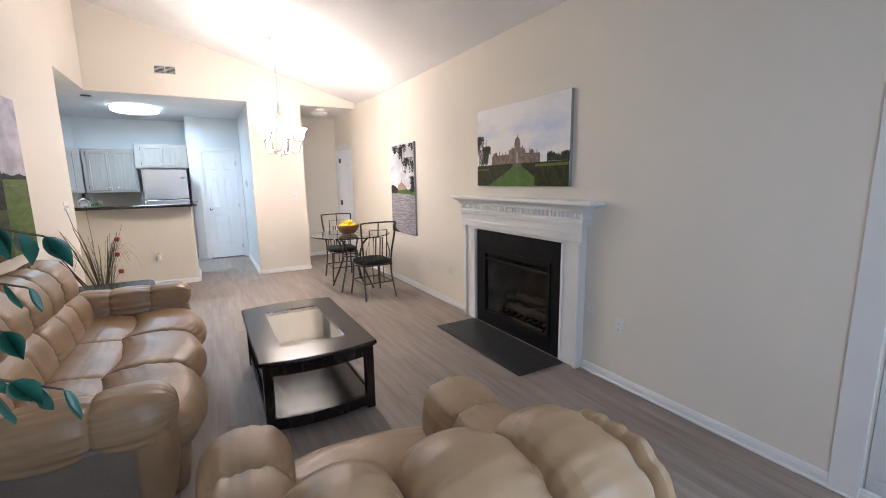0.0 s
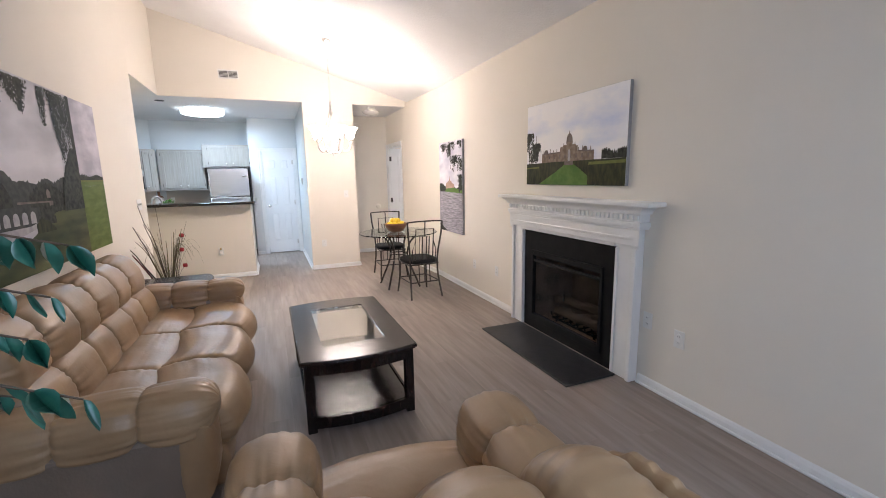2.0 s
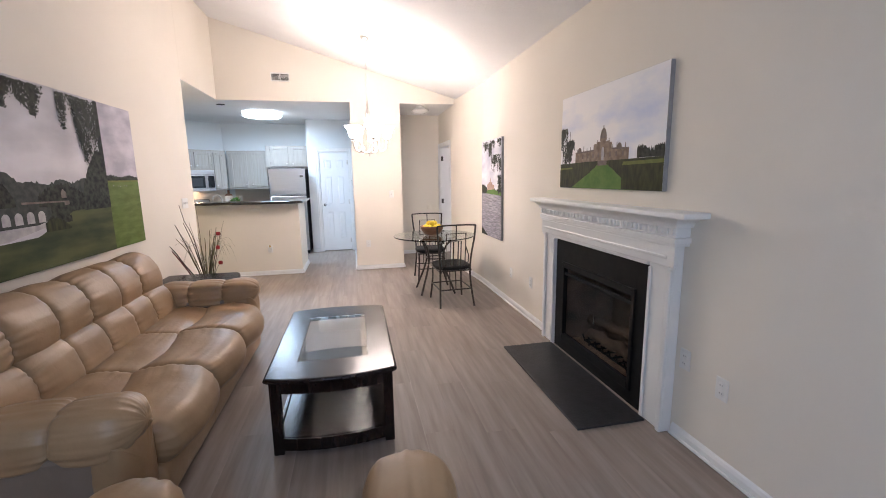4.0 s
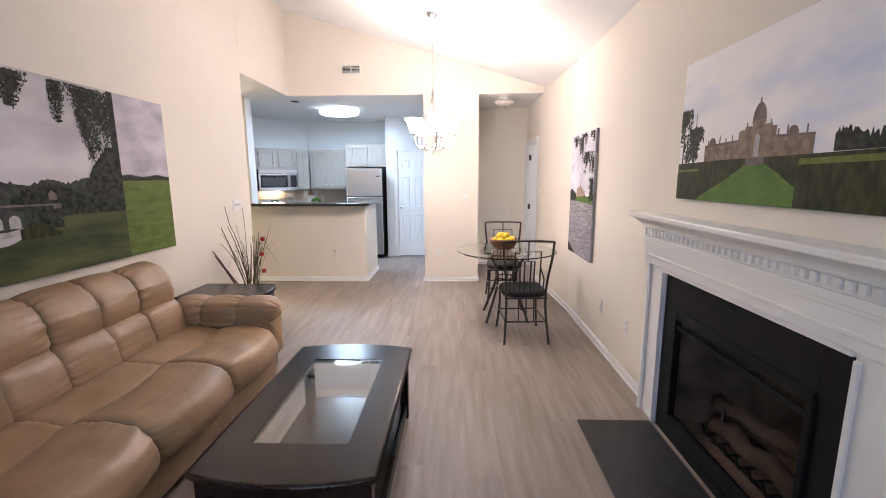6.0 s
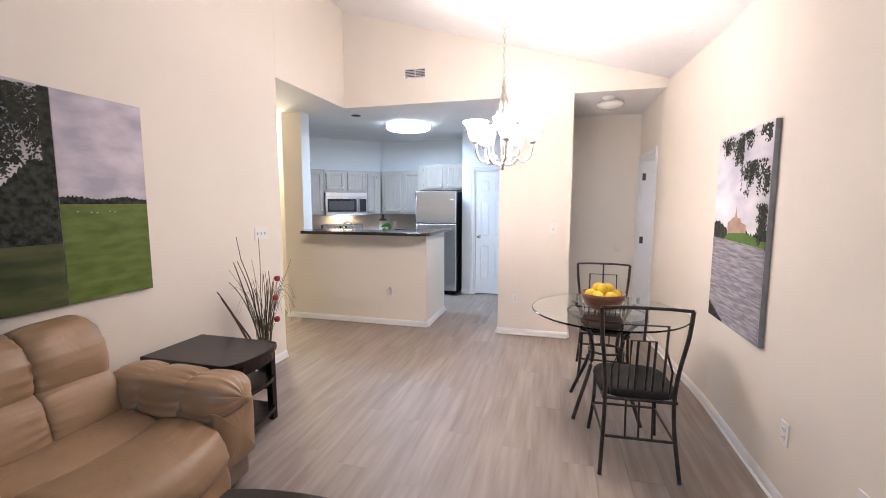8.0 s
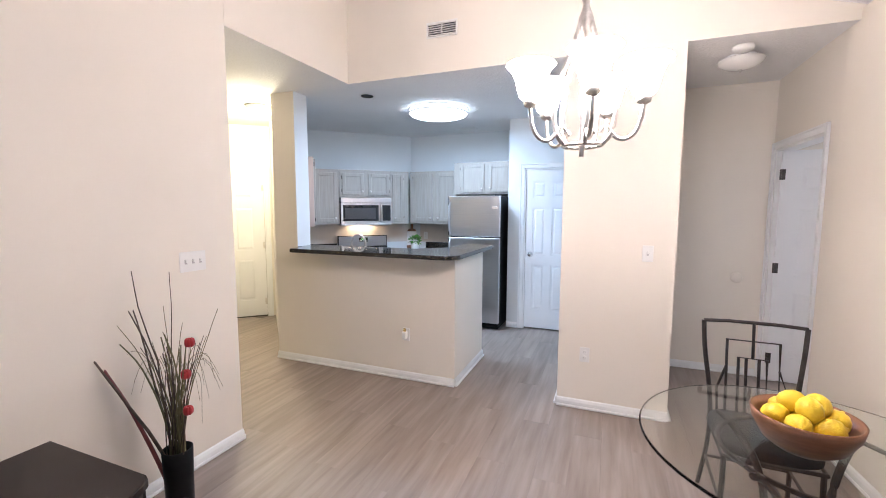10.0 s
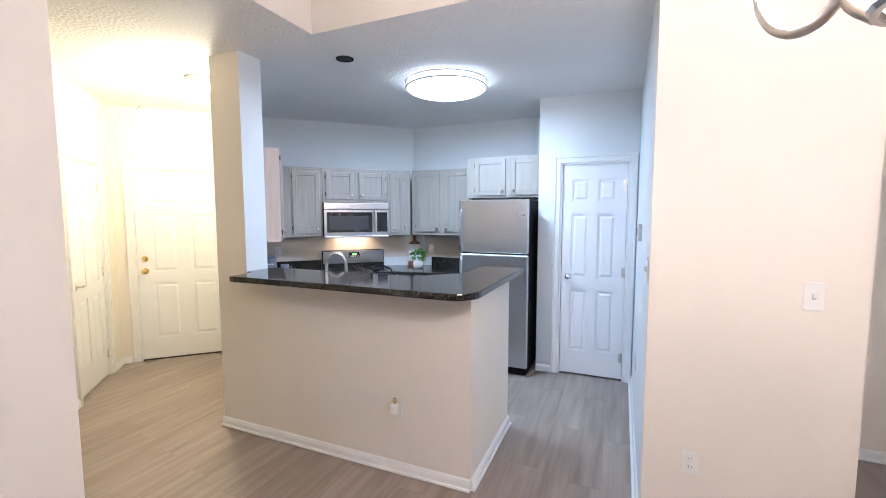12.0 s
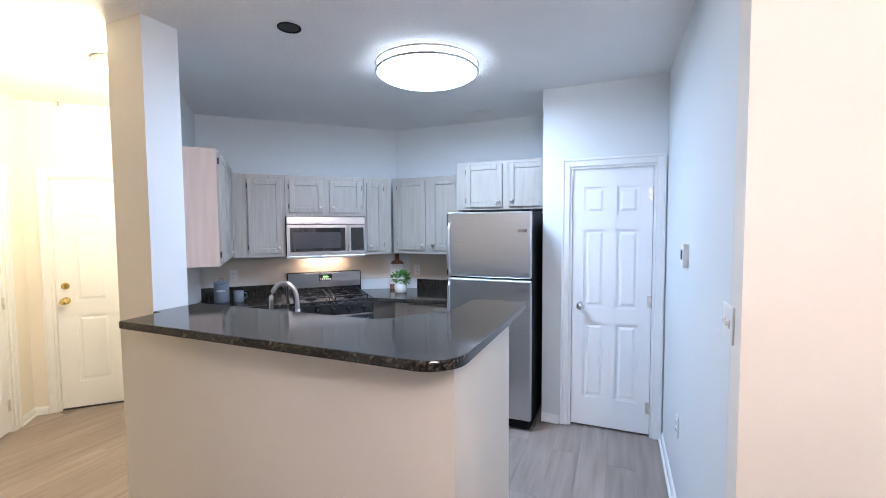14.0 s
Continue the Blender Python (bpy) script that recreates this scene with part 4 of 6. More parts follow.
def fruit_bowl():
    root = part("fruit_bowl", smoothed(lathe(B(), [(0.06, 0.0), (0.08, 0.004), (0.115, 0.03), (0.145, 0.085), (0.152, 0.122), (0.145, 0.124), (0.134, 0.09), (0.10, 0.035), (0.03, 0.012)], seg=36)), "bowl", None, "", pose(1.95, 6.33, 0.748))
    tagged(root, "brown carved wooden bowl on the glass table", "bowl")
    spots = [(0, 0, 0.10)] + [(0.082 * math.cos(a), 0.082 * math.sin(a), 0.106) for a in [k * 1.047 for k in range(6)]] + [(0.04 * math.cos(a), 0.04 * math.sin(a), 0.15) for a in (0.4, 2.5, 4.6)]
    base = None
    for k, (x, y, z) in enumerate(spots):
        m = pose(1.95 + x, 6.33 + y, 0.748 + z, 20 * k, 37 * k, 70 * k)
        if base is None:
            prof = [(0.003, -0.047), (0.008, -0.042), (0.022, -0.036), (0.034, -0.02), (0.038, 0.0), (0.034, 0.02), (0.022, 0.036), (0.008, 0.04), (0.004, 0.046)]
            base = tagged(part("lemon", smoothed(lathe(B(), prof, seg=16)), "lemon", None, "", m), "ripe yellow lemon in the wooden bowl", "lemon", "lemons in the bowl")
        else:
            copy_thing(base, m)


fruit_bowl()

# ---- chandelier ----


def chandelier():
    cx, cy = CHANDELIER
    root = thing("chandelier", "brushed nickel five-arm chandelier with lit frosted glass bells", "chandelier", pose(cx, cy, 0))
    top = ceil_z(cx)
    part("canopy", smoothed(lathe(B(), [(0.065, 0.03), (0.06, 0.0), (0.045, -0.02), (0.015, -0.032), (0.008, -0.05)], (0, 0, top - 0.012))), "nickel", root)
    n = int((top - 0.06 - 2.42) / 0.035)
    for i in range(n):
        z = top - 0.065 - 0.035 * i
        m = pose(0, 0, z, 90, 0, 90 * (i % 2))
        pts = [m @ Vector((0.010 * math.cos(a), 0.024 * math.sin(a), 0)) for a in [2 * math.pi * k / 10 for k in range(10)]]
        part("chain_link", tube(B(), pts, 0.003, 5, True), "nickel", root)
    part("stem", smoothed(lathe(B(), [(0.004, 2.46), (0.012, 2.42), (0.02, 2.39), (0.012, 2.36), (0.03, 2.31), (0.014, 2.25), (0.010, 2.05), (0.02, 1.98), (0.010, 1.92), (0.010, 1.86), (0.014, 1.83), (0.014, 1.805), (0.010, 1.79), (0.010, 1.765)], seg=16)), "nickel", root)
    part("hub_ring", tube(B(), [(0.075 * math.cos(a), 0.075 * math.sin(a), 1.81) for a in [2 * math.pi * k / 28 for k in range(28)]], 0.008, 6, True), "nickel", root)
    for k in range(5):
        a = radians(-6 + 72 * k)
        d = Vector((math.cos(a), math.sin(a), 0))
        strap = [(0.014, 2.33), (0.042, 2.23), (0.085, 2.11), (0.118, 2.00), (0.124, 1.92), (0.108, 1.85), (0.075, 1.81)]
        part("strap", smoothed(tube(B(), curve([d * r + Vector((0, 0, z)) for r, z in strap], 5), 0.0095, 8)), "nickel", root)
        prof = [(0.112, 1.858), (0.135, 1.832), (0.165, 1.826), (0.195, 1.845), (0.217, 1.89), (0.225, 1.955)]
        part("arm", smoothed(tube(B(), curve([d * r + Vector((0, 0, z)) for r, z in prof], 5), 0.0085, 8)), "nickel", root)
        cur = [(0.06, 1.81), (0.085, 1.815), (0.11, 1.845), (0.105, 1.875), (0.082, 1.88), (0.072, 1.86)]
        part("scroll", smoothed(tube(B(), curve([d * r + Vector((0, 0, z)) for r, z in cur], 3), 0.0065, 6)), "nickel", root)
        c = d * 0.225 + Vector((0, 0, 0.036))
        part("cup", smoothed(lathe(B(), [(0.01, 1.915), (0.026, 1.925), (0.028, 1.943), (0.02, 1.948)], (c.x, c.y, c.z), 16)), "nickel", root)
        bell = [(0.028, 0.0), (0.05, 0.016), (0.062, 0.054), (0.070, 0.094), (0.088, 0.134), (0.114, 0.162), (0.111, 0.166), (0.084, 0.138), (0.065, 0.096), (0.057, 0.054), (0.045, 0.022), (0.024, 0.008)]
        part("shade", smoothed(lathe(B(), [(0.86 * r, 1.946 + 0.84 * z) for r, z in bell], (c.x, c.y, c.z), 24)), "shade", root, "lit frosted glass bell shade")
    return root


chandelier()
# ---- canvases ----


def sky_mat(name, low, high, scale, spread=(0.36, 0.62)):
    return mat(name, low, 0.6, colour2=high, scale=scale, stretch=(1, 1, 2.2), detail=6, spread=spread, spec=0.15)


M["sky_blue"] = sky_mat("painted_blue_sky", (0.56, 0.63, 0.82), (0.90, 0.88, 0.88), 1.5, (0.26, 0.50))
M["sky_grey"] = sky_mat("painted_grey_sky", (0.48, 0.46, 0.49), (0.68, 0.65, 0.68), 1.8)
M["sky_pale"] = sky_mat("painted_pale_sky", (0.50, 0.49, 0.58), (0.80, 0.78, 0.81), 2.0)
M["sky_lilac"] = sky_mat("painted_lilac_sky", (0.38, 0.36, 0.42), (0.62, 0.58, 0.63), 3.2)
M["p_lawn"] = mat("painted_lawn", (0.075, 0.16, 0.03), 0.6, colour2=(0.12, 0.215, 0.05), scale=14, detail=6, spec=0.15)
M["p_field"] = mat("painted_field", (0.085, 0.122, 0.025), 0.6, colour2=(0.13, 0.178, 0.045), scale=7, stretch=(1, 1, 3.5), detail=7, spec=0.15)
M["p_dim_lawn"] = mat("painted_dim_lawn", (0.032, 0.044, 0.02), 0.6, colour2=(0.095, 0.105, 0.042), scale=2.2, stretch=(1, 1, 4), detail=5, spec=0.15)
M["p_wood"] = mat("painted_dark_trees", (0.005, 0.006, 0.005), 0.6, colour2=(0.045, 0.05, 0.036), scale=34, detail=6, spec=0.15)
M["p_hill"] = mat("painted_far_hills", (0.03, 0.035, 0.034), 0.6, colour2=(0.065, 0.07, 0.062), scale=26, detail=6, spec=0.15)
M["p_hedge"] = mat("painted_hedge", (0.014, 0.019, 0.008), 0.6, colour2=(0.05, 0.052, 0.018), scale=12, stretch=(3, 3, 1), detail=6, spec=0.15)
M["p_hedge_top"] = mat("painted_hedge_top", (0.12, 0.14, 0.03), 0.6, colour2=(0.17, 0.18, 0.05), scale=30, spec=0.15)
M["p_stone"] = mat("painted_stone", (0.17, 0.12, 0.085), 0.6, colour2=(0.30, 0.23, 0.18), scale=26, detail=5, spec=0.15)
M["p_roof"] = mat("painted_dome", (0.12, 0.09, 0.08), 0.6, colour2=(0.20, 0.16, 0.14), scale=20, spec=0.15)
M["p_red"] = mat("painted_red_roof", (0.34, 0.22, 0.17), 0.6, colour2=(0.44, 0.31, 0.25), scale=20, spec=0.15)
M["p_water"] = mat("painted_rippled_water", (0.19, 0.18, 0.205), 0.6, colour2=(0.40, 0.38, 0.42), scale=5, stretch=(1.6, 1.6, 15), detail=5, spec=0.15)
M["p_pale"] = mat("painted_pale_stone", (0.36, 0.34, 0.36), 0.6, colour2=(0.5, 0.48, 0.47), scale=20, spec=0.15)


def flat(pts, y):
    """A painted patch: a thin sheet with the outline pts in x and z at the height y over the canvas."""
    bm = B()
    prism(bm, pts, 0, 0.0003, Matrix(((1, 0, 0, 0), (0, 0, 1, y), (0, 1, 0, 0), (0, 0, 0, 1))))
    return bm


def ragged(x0, x1, z_base, z_of, n=40, amp=0.012, seed=1.0):
    top = [(x0 + (x1 - x0) * i / n, z_of(i / n) + amp * noise.noise(Vector((i * 0.83 + seed, seed, 0))) + 0.5 * amp * noise.noise(Vector((i * 2.3, seed, 5)))) for i in range(n + 1)]
    return [(x1, z_base), (x0, z_base)] + top


def sprays(regions, y, leaf=0.012, seed=3):
    """Painted foliage: small leaf marks along drooping boughs, in regions (x, z, width, height, count)."""
    rnd = random.Random(seed)
    bm = B()
    for x, z, w, h, n in regions:
        boughs = []
        for _ in range(max(4, int(w / 0.05))):
            bx, ln, lean = x + w * rnd.random(), h * (0.25 + 0.75 * rnd.random()), rnd.uniform(-0.5, 0.5)
            boughs.append((bx, ln, lean))
        for _ in range(n):
            bx, ln, lean = boughs[rnd.randrange(len(boughs))]
            t = rnd.random()
            sp = 0.035 * (1 - 0.6 * t)
            px, pz = bx + lean * ln * t + rnd.gauss(0, sp), z - ln * t + rnd.gauss(0, sp * 0.6)
            if not (x <= px <= x + w and pz < z - 0.012):
                continue
            a = rnd.random() * 3.1
            s = leaf * (0.4 + 0.8 * rnd.random())
            d, e = Vector((math.cos(a) * s, 0, math.sin(a) * s)), Vector((-math.sin(a) * s * 0.5, 0, math.cos(a) * s * 0.5))
            c = Vector((px, y + 0.0002 * rnd.random(), pz))
            q = [c + v for v in (-d, -e, d, e)]
            bm.faces.new([bm.verts.new(v) for v in q])
    for f in bm.faces:
        f.normal_update()
        if f.normal.y < 0:
            f.normal_flip()
    return bm


def canvas(name, label, m, w, h, t, sky):
    """A stretched canvas, lower left corner at the origin of m, y out of the wall."""
    root = part(name, box(B(), 0, w, 0.001, t, 0, h, 0.003), "white_canvas", None, "", m)
    tagged(root, label, "picture")
    part("painted_sky", flat([(0.002, 0.002), (w - 0.002, 0.002), (w - 0.002, h - 0.002), (0.002, h - 0.002)], t), sky, root)
    return root


# lawn and great house over the mantel; x runs along -y on the east wall
m = frame_on(XR, 4.306, 0, -1) @ pose(0, 0, 1.388)
w, h, t = 1.223, 0.714, 0.03
c = canvas("picture", "canvas picture of a domed stone house, hedges and green lawn", m, w, h, t, "sky_blue")
y = t + 0.0003
part("painted_tree", sprays([(0.004, 0.48, 0.10, 0.28, 1500), (0.09, 0.38, 0.13, 0.18, 900), (0.004, 0.36, 0.18, 0.16, 500)], y, 0.012, 4), "p_wood", c)
for x in (0.03, 0.07, 0.14):
    part("painted_trunk", flat([(x, 0.19), (x + 0.003, 0.44), (x + 0.007, 0.44), (x + 0.012, 0.19)], y), "p_wood", c)
part("painted_wood", flat(ragged(0.98, 1.221, 0.20, lambda u: 0.262 + 0.012 * math.sin(u * 9), 40, 0.03, 7), y), "p_wood", c)
part("painted_house", flat([(0.24, 0.17), (0.24, 0.268), (0.42, 0.276), (0.50, 0.276), (0.50, 0.318), (0.53, 0.318), (0.53, 0.33), (0.69, 0.33), (0.69, 0.318), (0.715, 0.318), (0.715, 0.275), (0.90, 0.268), (0.90, 0.17)], y + 0.0004), "p_stone", c)
part("painted_roofline", flat([(0.24, 0.262), (0.24, 0.272), (0.50, 0.28), (0.50, 0.27)], y + 0.0008), "p_roof", c)
part("painted_roofline", flat([(0.715, 0.27), (0.715, 0.28), (0.90, 0.272), (0.90, 0.262)], y + 0.0008), "p_roof", c)
for x0, r, z0, hh in ((0.612, 0.040, 0.335, 0.085), (0.30, 0.028, 0.27, 0.035), (0.80, 0.026, 0.272, 0.035)):
    part("painted_dome", flat([(x0 + r * math.cos(a), z0 + hh * math.sin(a) ** 0.8) for a in [math.pi * k / 14 for k in range(15)]], y + 0.0008), "p_roof", c)
part("painted_drum", flat([(0.578, 0.325), (0.578, 0.35), (0.646, 0.35), (0.646, 0.325)], y + 0.0012), "p_stone", c)
part("painted_lantern", flat([(0.606, 0.415), (0.609, 0.44), (0.615, 0.44), (0.618, 0.415)], y + 0.0012), "p_roof", c)
for i in range(14):
    x = 0.26 + 0.046 * i
    z0 = 0.318 if 0.49 < x < 0.72 else 0.268
    if 0.57 < x < 0.65:
        continue
    part("painted_finial", flat([(x, z0), (x + 0.002, z0 + 0.028 + 0.008 * (i % 3)), (x + 0.008, z0 + 0.028 + 0.008 * (i % 3)), (x + 0.010, z0)], y), "p_roof", c)
for i in range(9):
    x = 0.27 + 0.07 * i
    part("painted_window", flat([(x, 0.222), (x, 0.252), (x + 0.018, 0.252), (x + 0.018, 0.222)], y + 0.0008), "p_roof", c)
part("painted_arch", flat([(0.597, 0.20), (0.597, 0.275)] + [(0.612 - 0.015 * math.cos(a), 0.275 + 0.018 * math.sin(a)) for a in [math.pi * k / 8 for k in range(9)]] + [(0.627, 0.20)], y + 0.0016), "p_pale", c)
part("painted_ground", flat([(0.002, 0.002), (w - 0.002, 0.002), (w - 0.002, 0.20), (0.80, 0.197), (0.42, 0.197), (0.002, 0.19)], y + 0.0012), "p_hedge", c)
part("painted_lawn", flat([(0.19, 0.002), (0.42, 0.105), (0.553, 0.172), (0.668, 0.172), (0.80, 0.105), (0.985, 0.002)], y + 0.0016), "p_lawn", c)
part("painted_steps", flat([(0.555, 0.165), (0.555, 0.197), (0.665, 0.197), (0.665, 0.165)], y + 0.002), "p_roof", c)
for a, b, zl, zh, zt in ((0.002, 0.20, 0.004, 0.145, 0.012), (0.84, 1.221, 0.004, 0.160, 0.022)):
    part("painted_hedge", flat([(a, zl), (a, zh), (b, zh + 0.004), (b, zl)], y + 0.0024), "p_hedge", c)
    part("painted_hedge_top", flat([(a, zh), (a + 0.01, zh + zt), (b, zh + zt + 0.004), (b, zh + 0.004)], y + 0.0024), "p_hedge_top", c)
for a, b, z0, z1, z2 in ((0.21, 0.29, 0.015, 0.06, 0.19), (0.30, 0.38, 0.055, 0.085, 0.19), (0.39, 0.46, 0.09, 0.12, 0.195), (0.47, 0.53, 0.13, 0.155, 0.197), (0.70, 0.755, 0.155, 0.13, 0.197), (0.765, 0.85, 0.12, 0.07, 0.195)):
    part("painted_hedge", flat([(a, z0), (a, z2), (b, z2), (b, z1)], y + 0.002), "p_hedge", c)

# lake view, upright
m = frame_on(XR, 6.56, 0, -1) @ pose(0, 0, 0.715)
w, h = 0.78, 1.235
c = canvas("picture", "tall canvas picture of a lake, hanging branches and a distant house", m, w, h, t, "sky_pale")
part("painted_shore", flat(ragged(0.002, w - 0.002, 0.53, lambda u: 0.63 + 0.08 * max(0, 0.4 - u) + 0.02 * math.sin(u * 14), 50, 0.03, 4), y), "p_wood", c)
part("painted_house", flat([(0.24, 0.58), (0.24, 0.67), (0.29, 0.685), (0.31, 0.70), (0.345, 0.705), (0.36, 0.745), (0.366, 0.775), (0.372, 0.745), (0.388, 0.705), (0.43, 0.70), (0.45, 0.675), (0.52, 0.665), (0.52, 0.58)], y + 0.0004), "p_red", c)
part("painted_bank", flat([(0.18, 0.55), (0.26, 0.60), (0.50, 0.615), (w - 0.002, 0.585), (w - 0.002, 0.54)], y + 0.0008), "p_lawn", c)
part("painted_water", flat([(0.002, 0.002), (w - 0.002, 0.002), (w - 0.002, 0.545), (0.30, 0.555), (0.002, 0.56)], y + 0.0012), "p_water", c)
part("painted_foliage", sprays([(0.06, 1.23, 0.70, 0.12, 700), (0.12, 1.20, 0.30, 0.34, 900), (0.42, 1.05, 0.34, 0.24, 600), (0.66, 1.0, 0.11, 0.30, 420), (0.64, 0.80, 0.135, 0.28, 750)], y + 0.002, 0.013, 5), "p_wood", c, "hanging dark leaves")
part("painted_bank", flat(ragged(0.002, 0.26, 0.002, lambda u: 0.10 - 0.09 * u, 20, 0.02, 9), y + 0.0016), "p_wood", c)

# park view and field on the west wall; x runs along +y
AX0, AX1, BX1, PZ = 3.36, 4.765, 5.258, 0.963
h = 1.135
m = frame_on(XL, AX0, 0, 1) @ pose(0, 0, PZ)
w = AX1 - AX0
c = canvas("picture", "large canvas picture of a park with beech tree, bridge and lawn", m, w, h, 0.035, "sky_grey")
y = 0.0353
part("painted_hillside", flat(ragged(0.002, w - 0.1, 0.30, lambda u: 0.50 + 0.075 * math.exp(-((u - 0.32) / 0.06) ** 2) + 0.055 * u + 0.012 * math.sin(u * 31), 90, 0.022, 11), y), "p_hill", c)
part("painted_wood", flat(ragged(0.10, 0.46, 0.30, lambda u: 0.38 + 0.20 * math.sin(u * 3.1) ** 0.6, 50, 0.03, 13), y + 0.0004), "p_wood", c)
part("painted_wood", flat(ragged(0.64, 1.10, 0.30, lambda u: 0.42 + 0.10 * math.sin(u * 2.6 + 0.3), 50, 0.03, 17), y + 0.0004), "p_wood", c)
part("painted_house", flat([(0.85, 0.43), (0.85, 0.465), (0.87, 0.49), (0.90, 0.465), (0.90, 0.43)], y + 0.0008), "p_roof", c)
part("painted_terrace", flat([(0.50, 0.405), (0.50, 0.418), (0.92, 0.41), (0.92, 0.385), (0.87, 0.38), (0.87, 0.402)], y + 0.0008), "p_roof", c)
part("painted_lawn", flat(ragged(0.002, w - 0.002, 0.002, lambda u: 0.19 + 0.03 * u + 0.125 * max(0.0, min(1.0, (u - 0.42) / 0.25)) + 0.02 * max(0, u - 0.6), 60, 0.004, 3), y + 0.0012), "p_dim_lawn", c)
part("painted_lake", flat([(0.002, 0.20), (0.002, 0.33), (0.70, 0.345), (0.72, 0.30), (0.66, 0.255), (0.36, 0.205)], y + 0.0016), "p_pale", c)
part("painted_bridge", flat([(0.002, 0.27), (0.002, 0.36), (0.30, 0.39), (0.52, 0.395), (0.73, 0.375), (0.74, 0.30), (0.60, 0.275)], y + 0.002), "p_hill", c)
for i in range(7):
    x = 0.06 + 0.092 * i
    part("painted_archway", flat([(x, 0.29)] + [(x + 0.030 - 0.030 * math.cos(a), 0.33 + 0.03 * math.sin(a)) for a in [math.pi * k / 8 for k in range(9)]] + [(x + 0.06, 0.29)], y + 0.0024), "p_pale", c)
part("painted_shrub", flat(ragged(0.70, 0.92, 0.27, lambda u: 0.30 + 0.07 * math.sin(u * 3.1), 34, 0.025, 15), y + 0.0028), "p_wood", c)
part("painted_shrub", flat(ragged(0.66, 0.90, 0.225, lambda u: 0.235 + 0.07 * math.sin(u * 2.4 + 0.7), 34, 0.025, 19), y + 0.0032), "p_hedge", c)
part("painted_beech", flat(ragged(1.07, w - 0.002, 0.335, lambda u: 0.36 + 0.40 * min(1.0, u * 1.5) ** 0.55, 44, 0.03, 21), y + 0.0028), "p_wood", c)
part("painted_trunk", flat([(1.345, 0.345), (1.352, 1.13), (w - 0.002, 1.13), (w - 0.002, 0.345)], y + 0.0032), "p_wood", c)
part("painted_foliage", sprays([(0.37, 1.13, 0.24, 0.30, 1500), (0.58, 1.13, 0.30, 0.26, 1700), (0.94, 1.13, 0.45, 0.30, 2600), (1.10, 0.98, 0.28, 0.34, 1900), (1.22, 1.13, 0.17, 0.5, 1200), (0.0, 1.13, 0.26, 0.16, 400)], y + 0.0036, 0.0105, 8), "p_wood", c, "hanging dark beech leaves")
m = frame_on(XL, AX1 + 0.004, 0, 1) @ pose(0, 0, PZ)
w = BX1 - AX1 - 0.004
c = canvas("picture", "narrow canvas picture of a bright green field under clouds", m, w, h, 0.030, "sky_lilac")
y = 0.0303
part("painted_wood", flat(ragged(0.002, w - 0.002, 0.50, lambda u: 0.575 + 0.008 * math.sin(u * 11), 60, 0.014, 31), y), "p_wood", c)
part("painted_field", flat([(0.002, 0.002), (w - 0.002, 0.002), (w - 0.002, 0.532), (0.002, 0.527)], y + 0.0004), "p_field", c)
part("painted_hedgerow", flat([(0.002, 0.527), (w - 0.002, 0.532), (w - 0.002, 0.542), (0.002, 0.540)], y + 0.0008), "p_hedge_top", c)
for i in range(5):
    x = 0.08 + 0.05 * i + 0.02 * (i % 2)
    z0 = 0.497 - 0.004 * (i % 3)
    part("painted_sheep", flat([(x, z0), (x, z0 + 0.005), (x + 0.010, z0 + 0.005), (x + 0.010, z0)], y + 0.0008), "p_pale", c)

# ---- wall fittings ----


def wall_plate(name, label, m, gangs=1, kind="outlet", w=None, group="wall fittings"):
    w = w or (0.072 + 0.046 * (gangs - 1))
    root = thing(name, label, "outlet" if kind == "outlet" else "switch", m, group)
    part("plate", box(B(), -w / 2, w / 2, 0.0005, 0.007, -0.058, 0.058, 0.003), "plastic", root)
    for g in range(gangs):
        x = (g - (gangs - 1) / 2) * 0.046
        if kind == "outlet":
            for z in (-0.021, 0.021):
                r = part("socket", smoothed(lathe(B(), [(0.016, 0), (0.016, 0.003), (0.014, 0.004)], m=pose(x, 0.0065, z, -90), seg=16)), "plastic", root)
                for dx in (-0.006, 0.006):
                    part("slot", box(B(), x + dx - 0.001, x + dx + 0.001, 0.0095, 0.0115, z - 0.004, z + 0.005), "slot", r)
        else:
            part("toggle", box(B(), x - 0.005, x + 0.005, 0.006, 0.018, -0.004, 0.012, 0.002), "plastic", root)
            part("toggle_slot", box(B(), x - 0.0075, x + 0.0075, 0.006, 0.0085, -0.013, 0.013), "plastic_dim", root)
    return root


east = lambda y, z: frame_on(XR, y, 0, -1) @ pose(0, 0, z)
north = lambda x, z, yy=YB: frame_on(x, yy, 1, 0) @ pose(0, 0, z)
wall_plate("outlet", "white duplex outlet on the cream wall", east(2.60, 0.425))
wall_plate("outlet", "white duplex outlet on the cream wall beside the mantel", east(2.845, 0.475))
wall_plate("outlet", "white duplex outlet on the cream wall", east(4.934, 0.40))
wall_plate("cable_plate", "white cable outlet plate on the cream wall", east(5.493, 0.382))
wall_plate("outlet", "white duplex outlet low on the wall end", north(1.172, 0.43))
o = wall_plate("outlet", "white outlet with plugged-in air freshener on the bar wall", north(-0.358, 0.415, YB - 0.005))
part("freshener", cushion(B(), (0, 0.035, 0.0), (0.042, 0.05, 0.07), 4), "plastic", o)
part("freshener_oil", smoothed(lathe(B(), [(0.012, 0.0), (0.014, 0.01), (0.01, 0.028)], (0, 0.035, 0.034), 12)), "brass", o, "amber oil bottle")
wall_plate("light_switch", "white single toggle switch on the wall end", north(1.576, 1.23), 1, "switch")
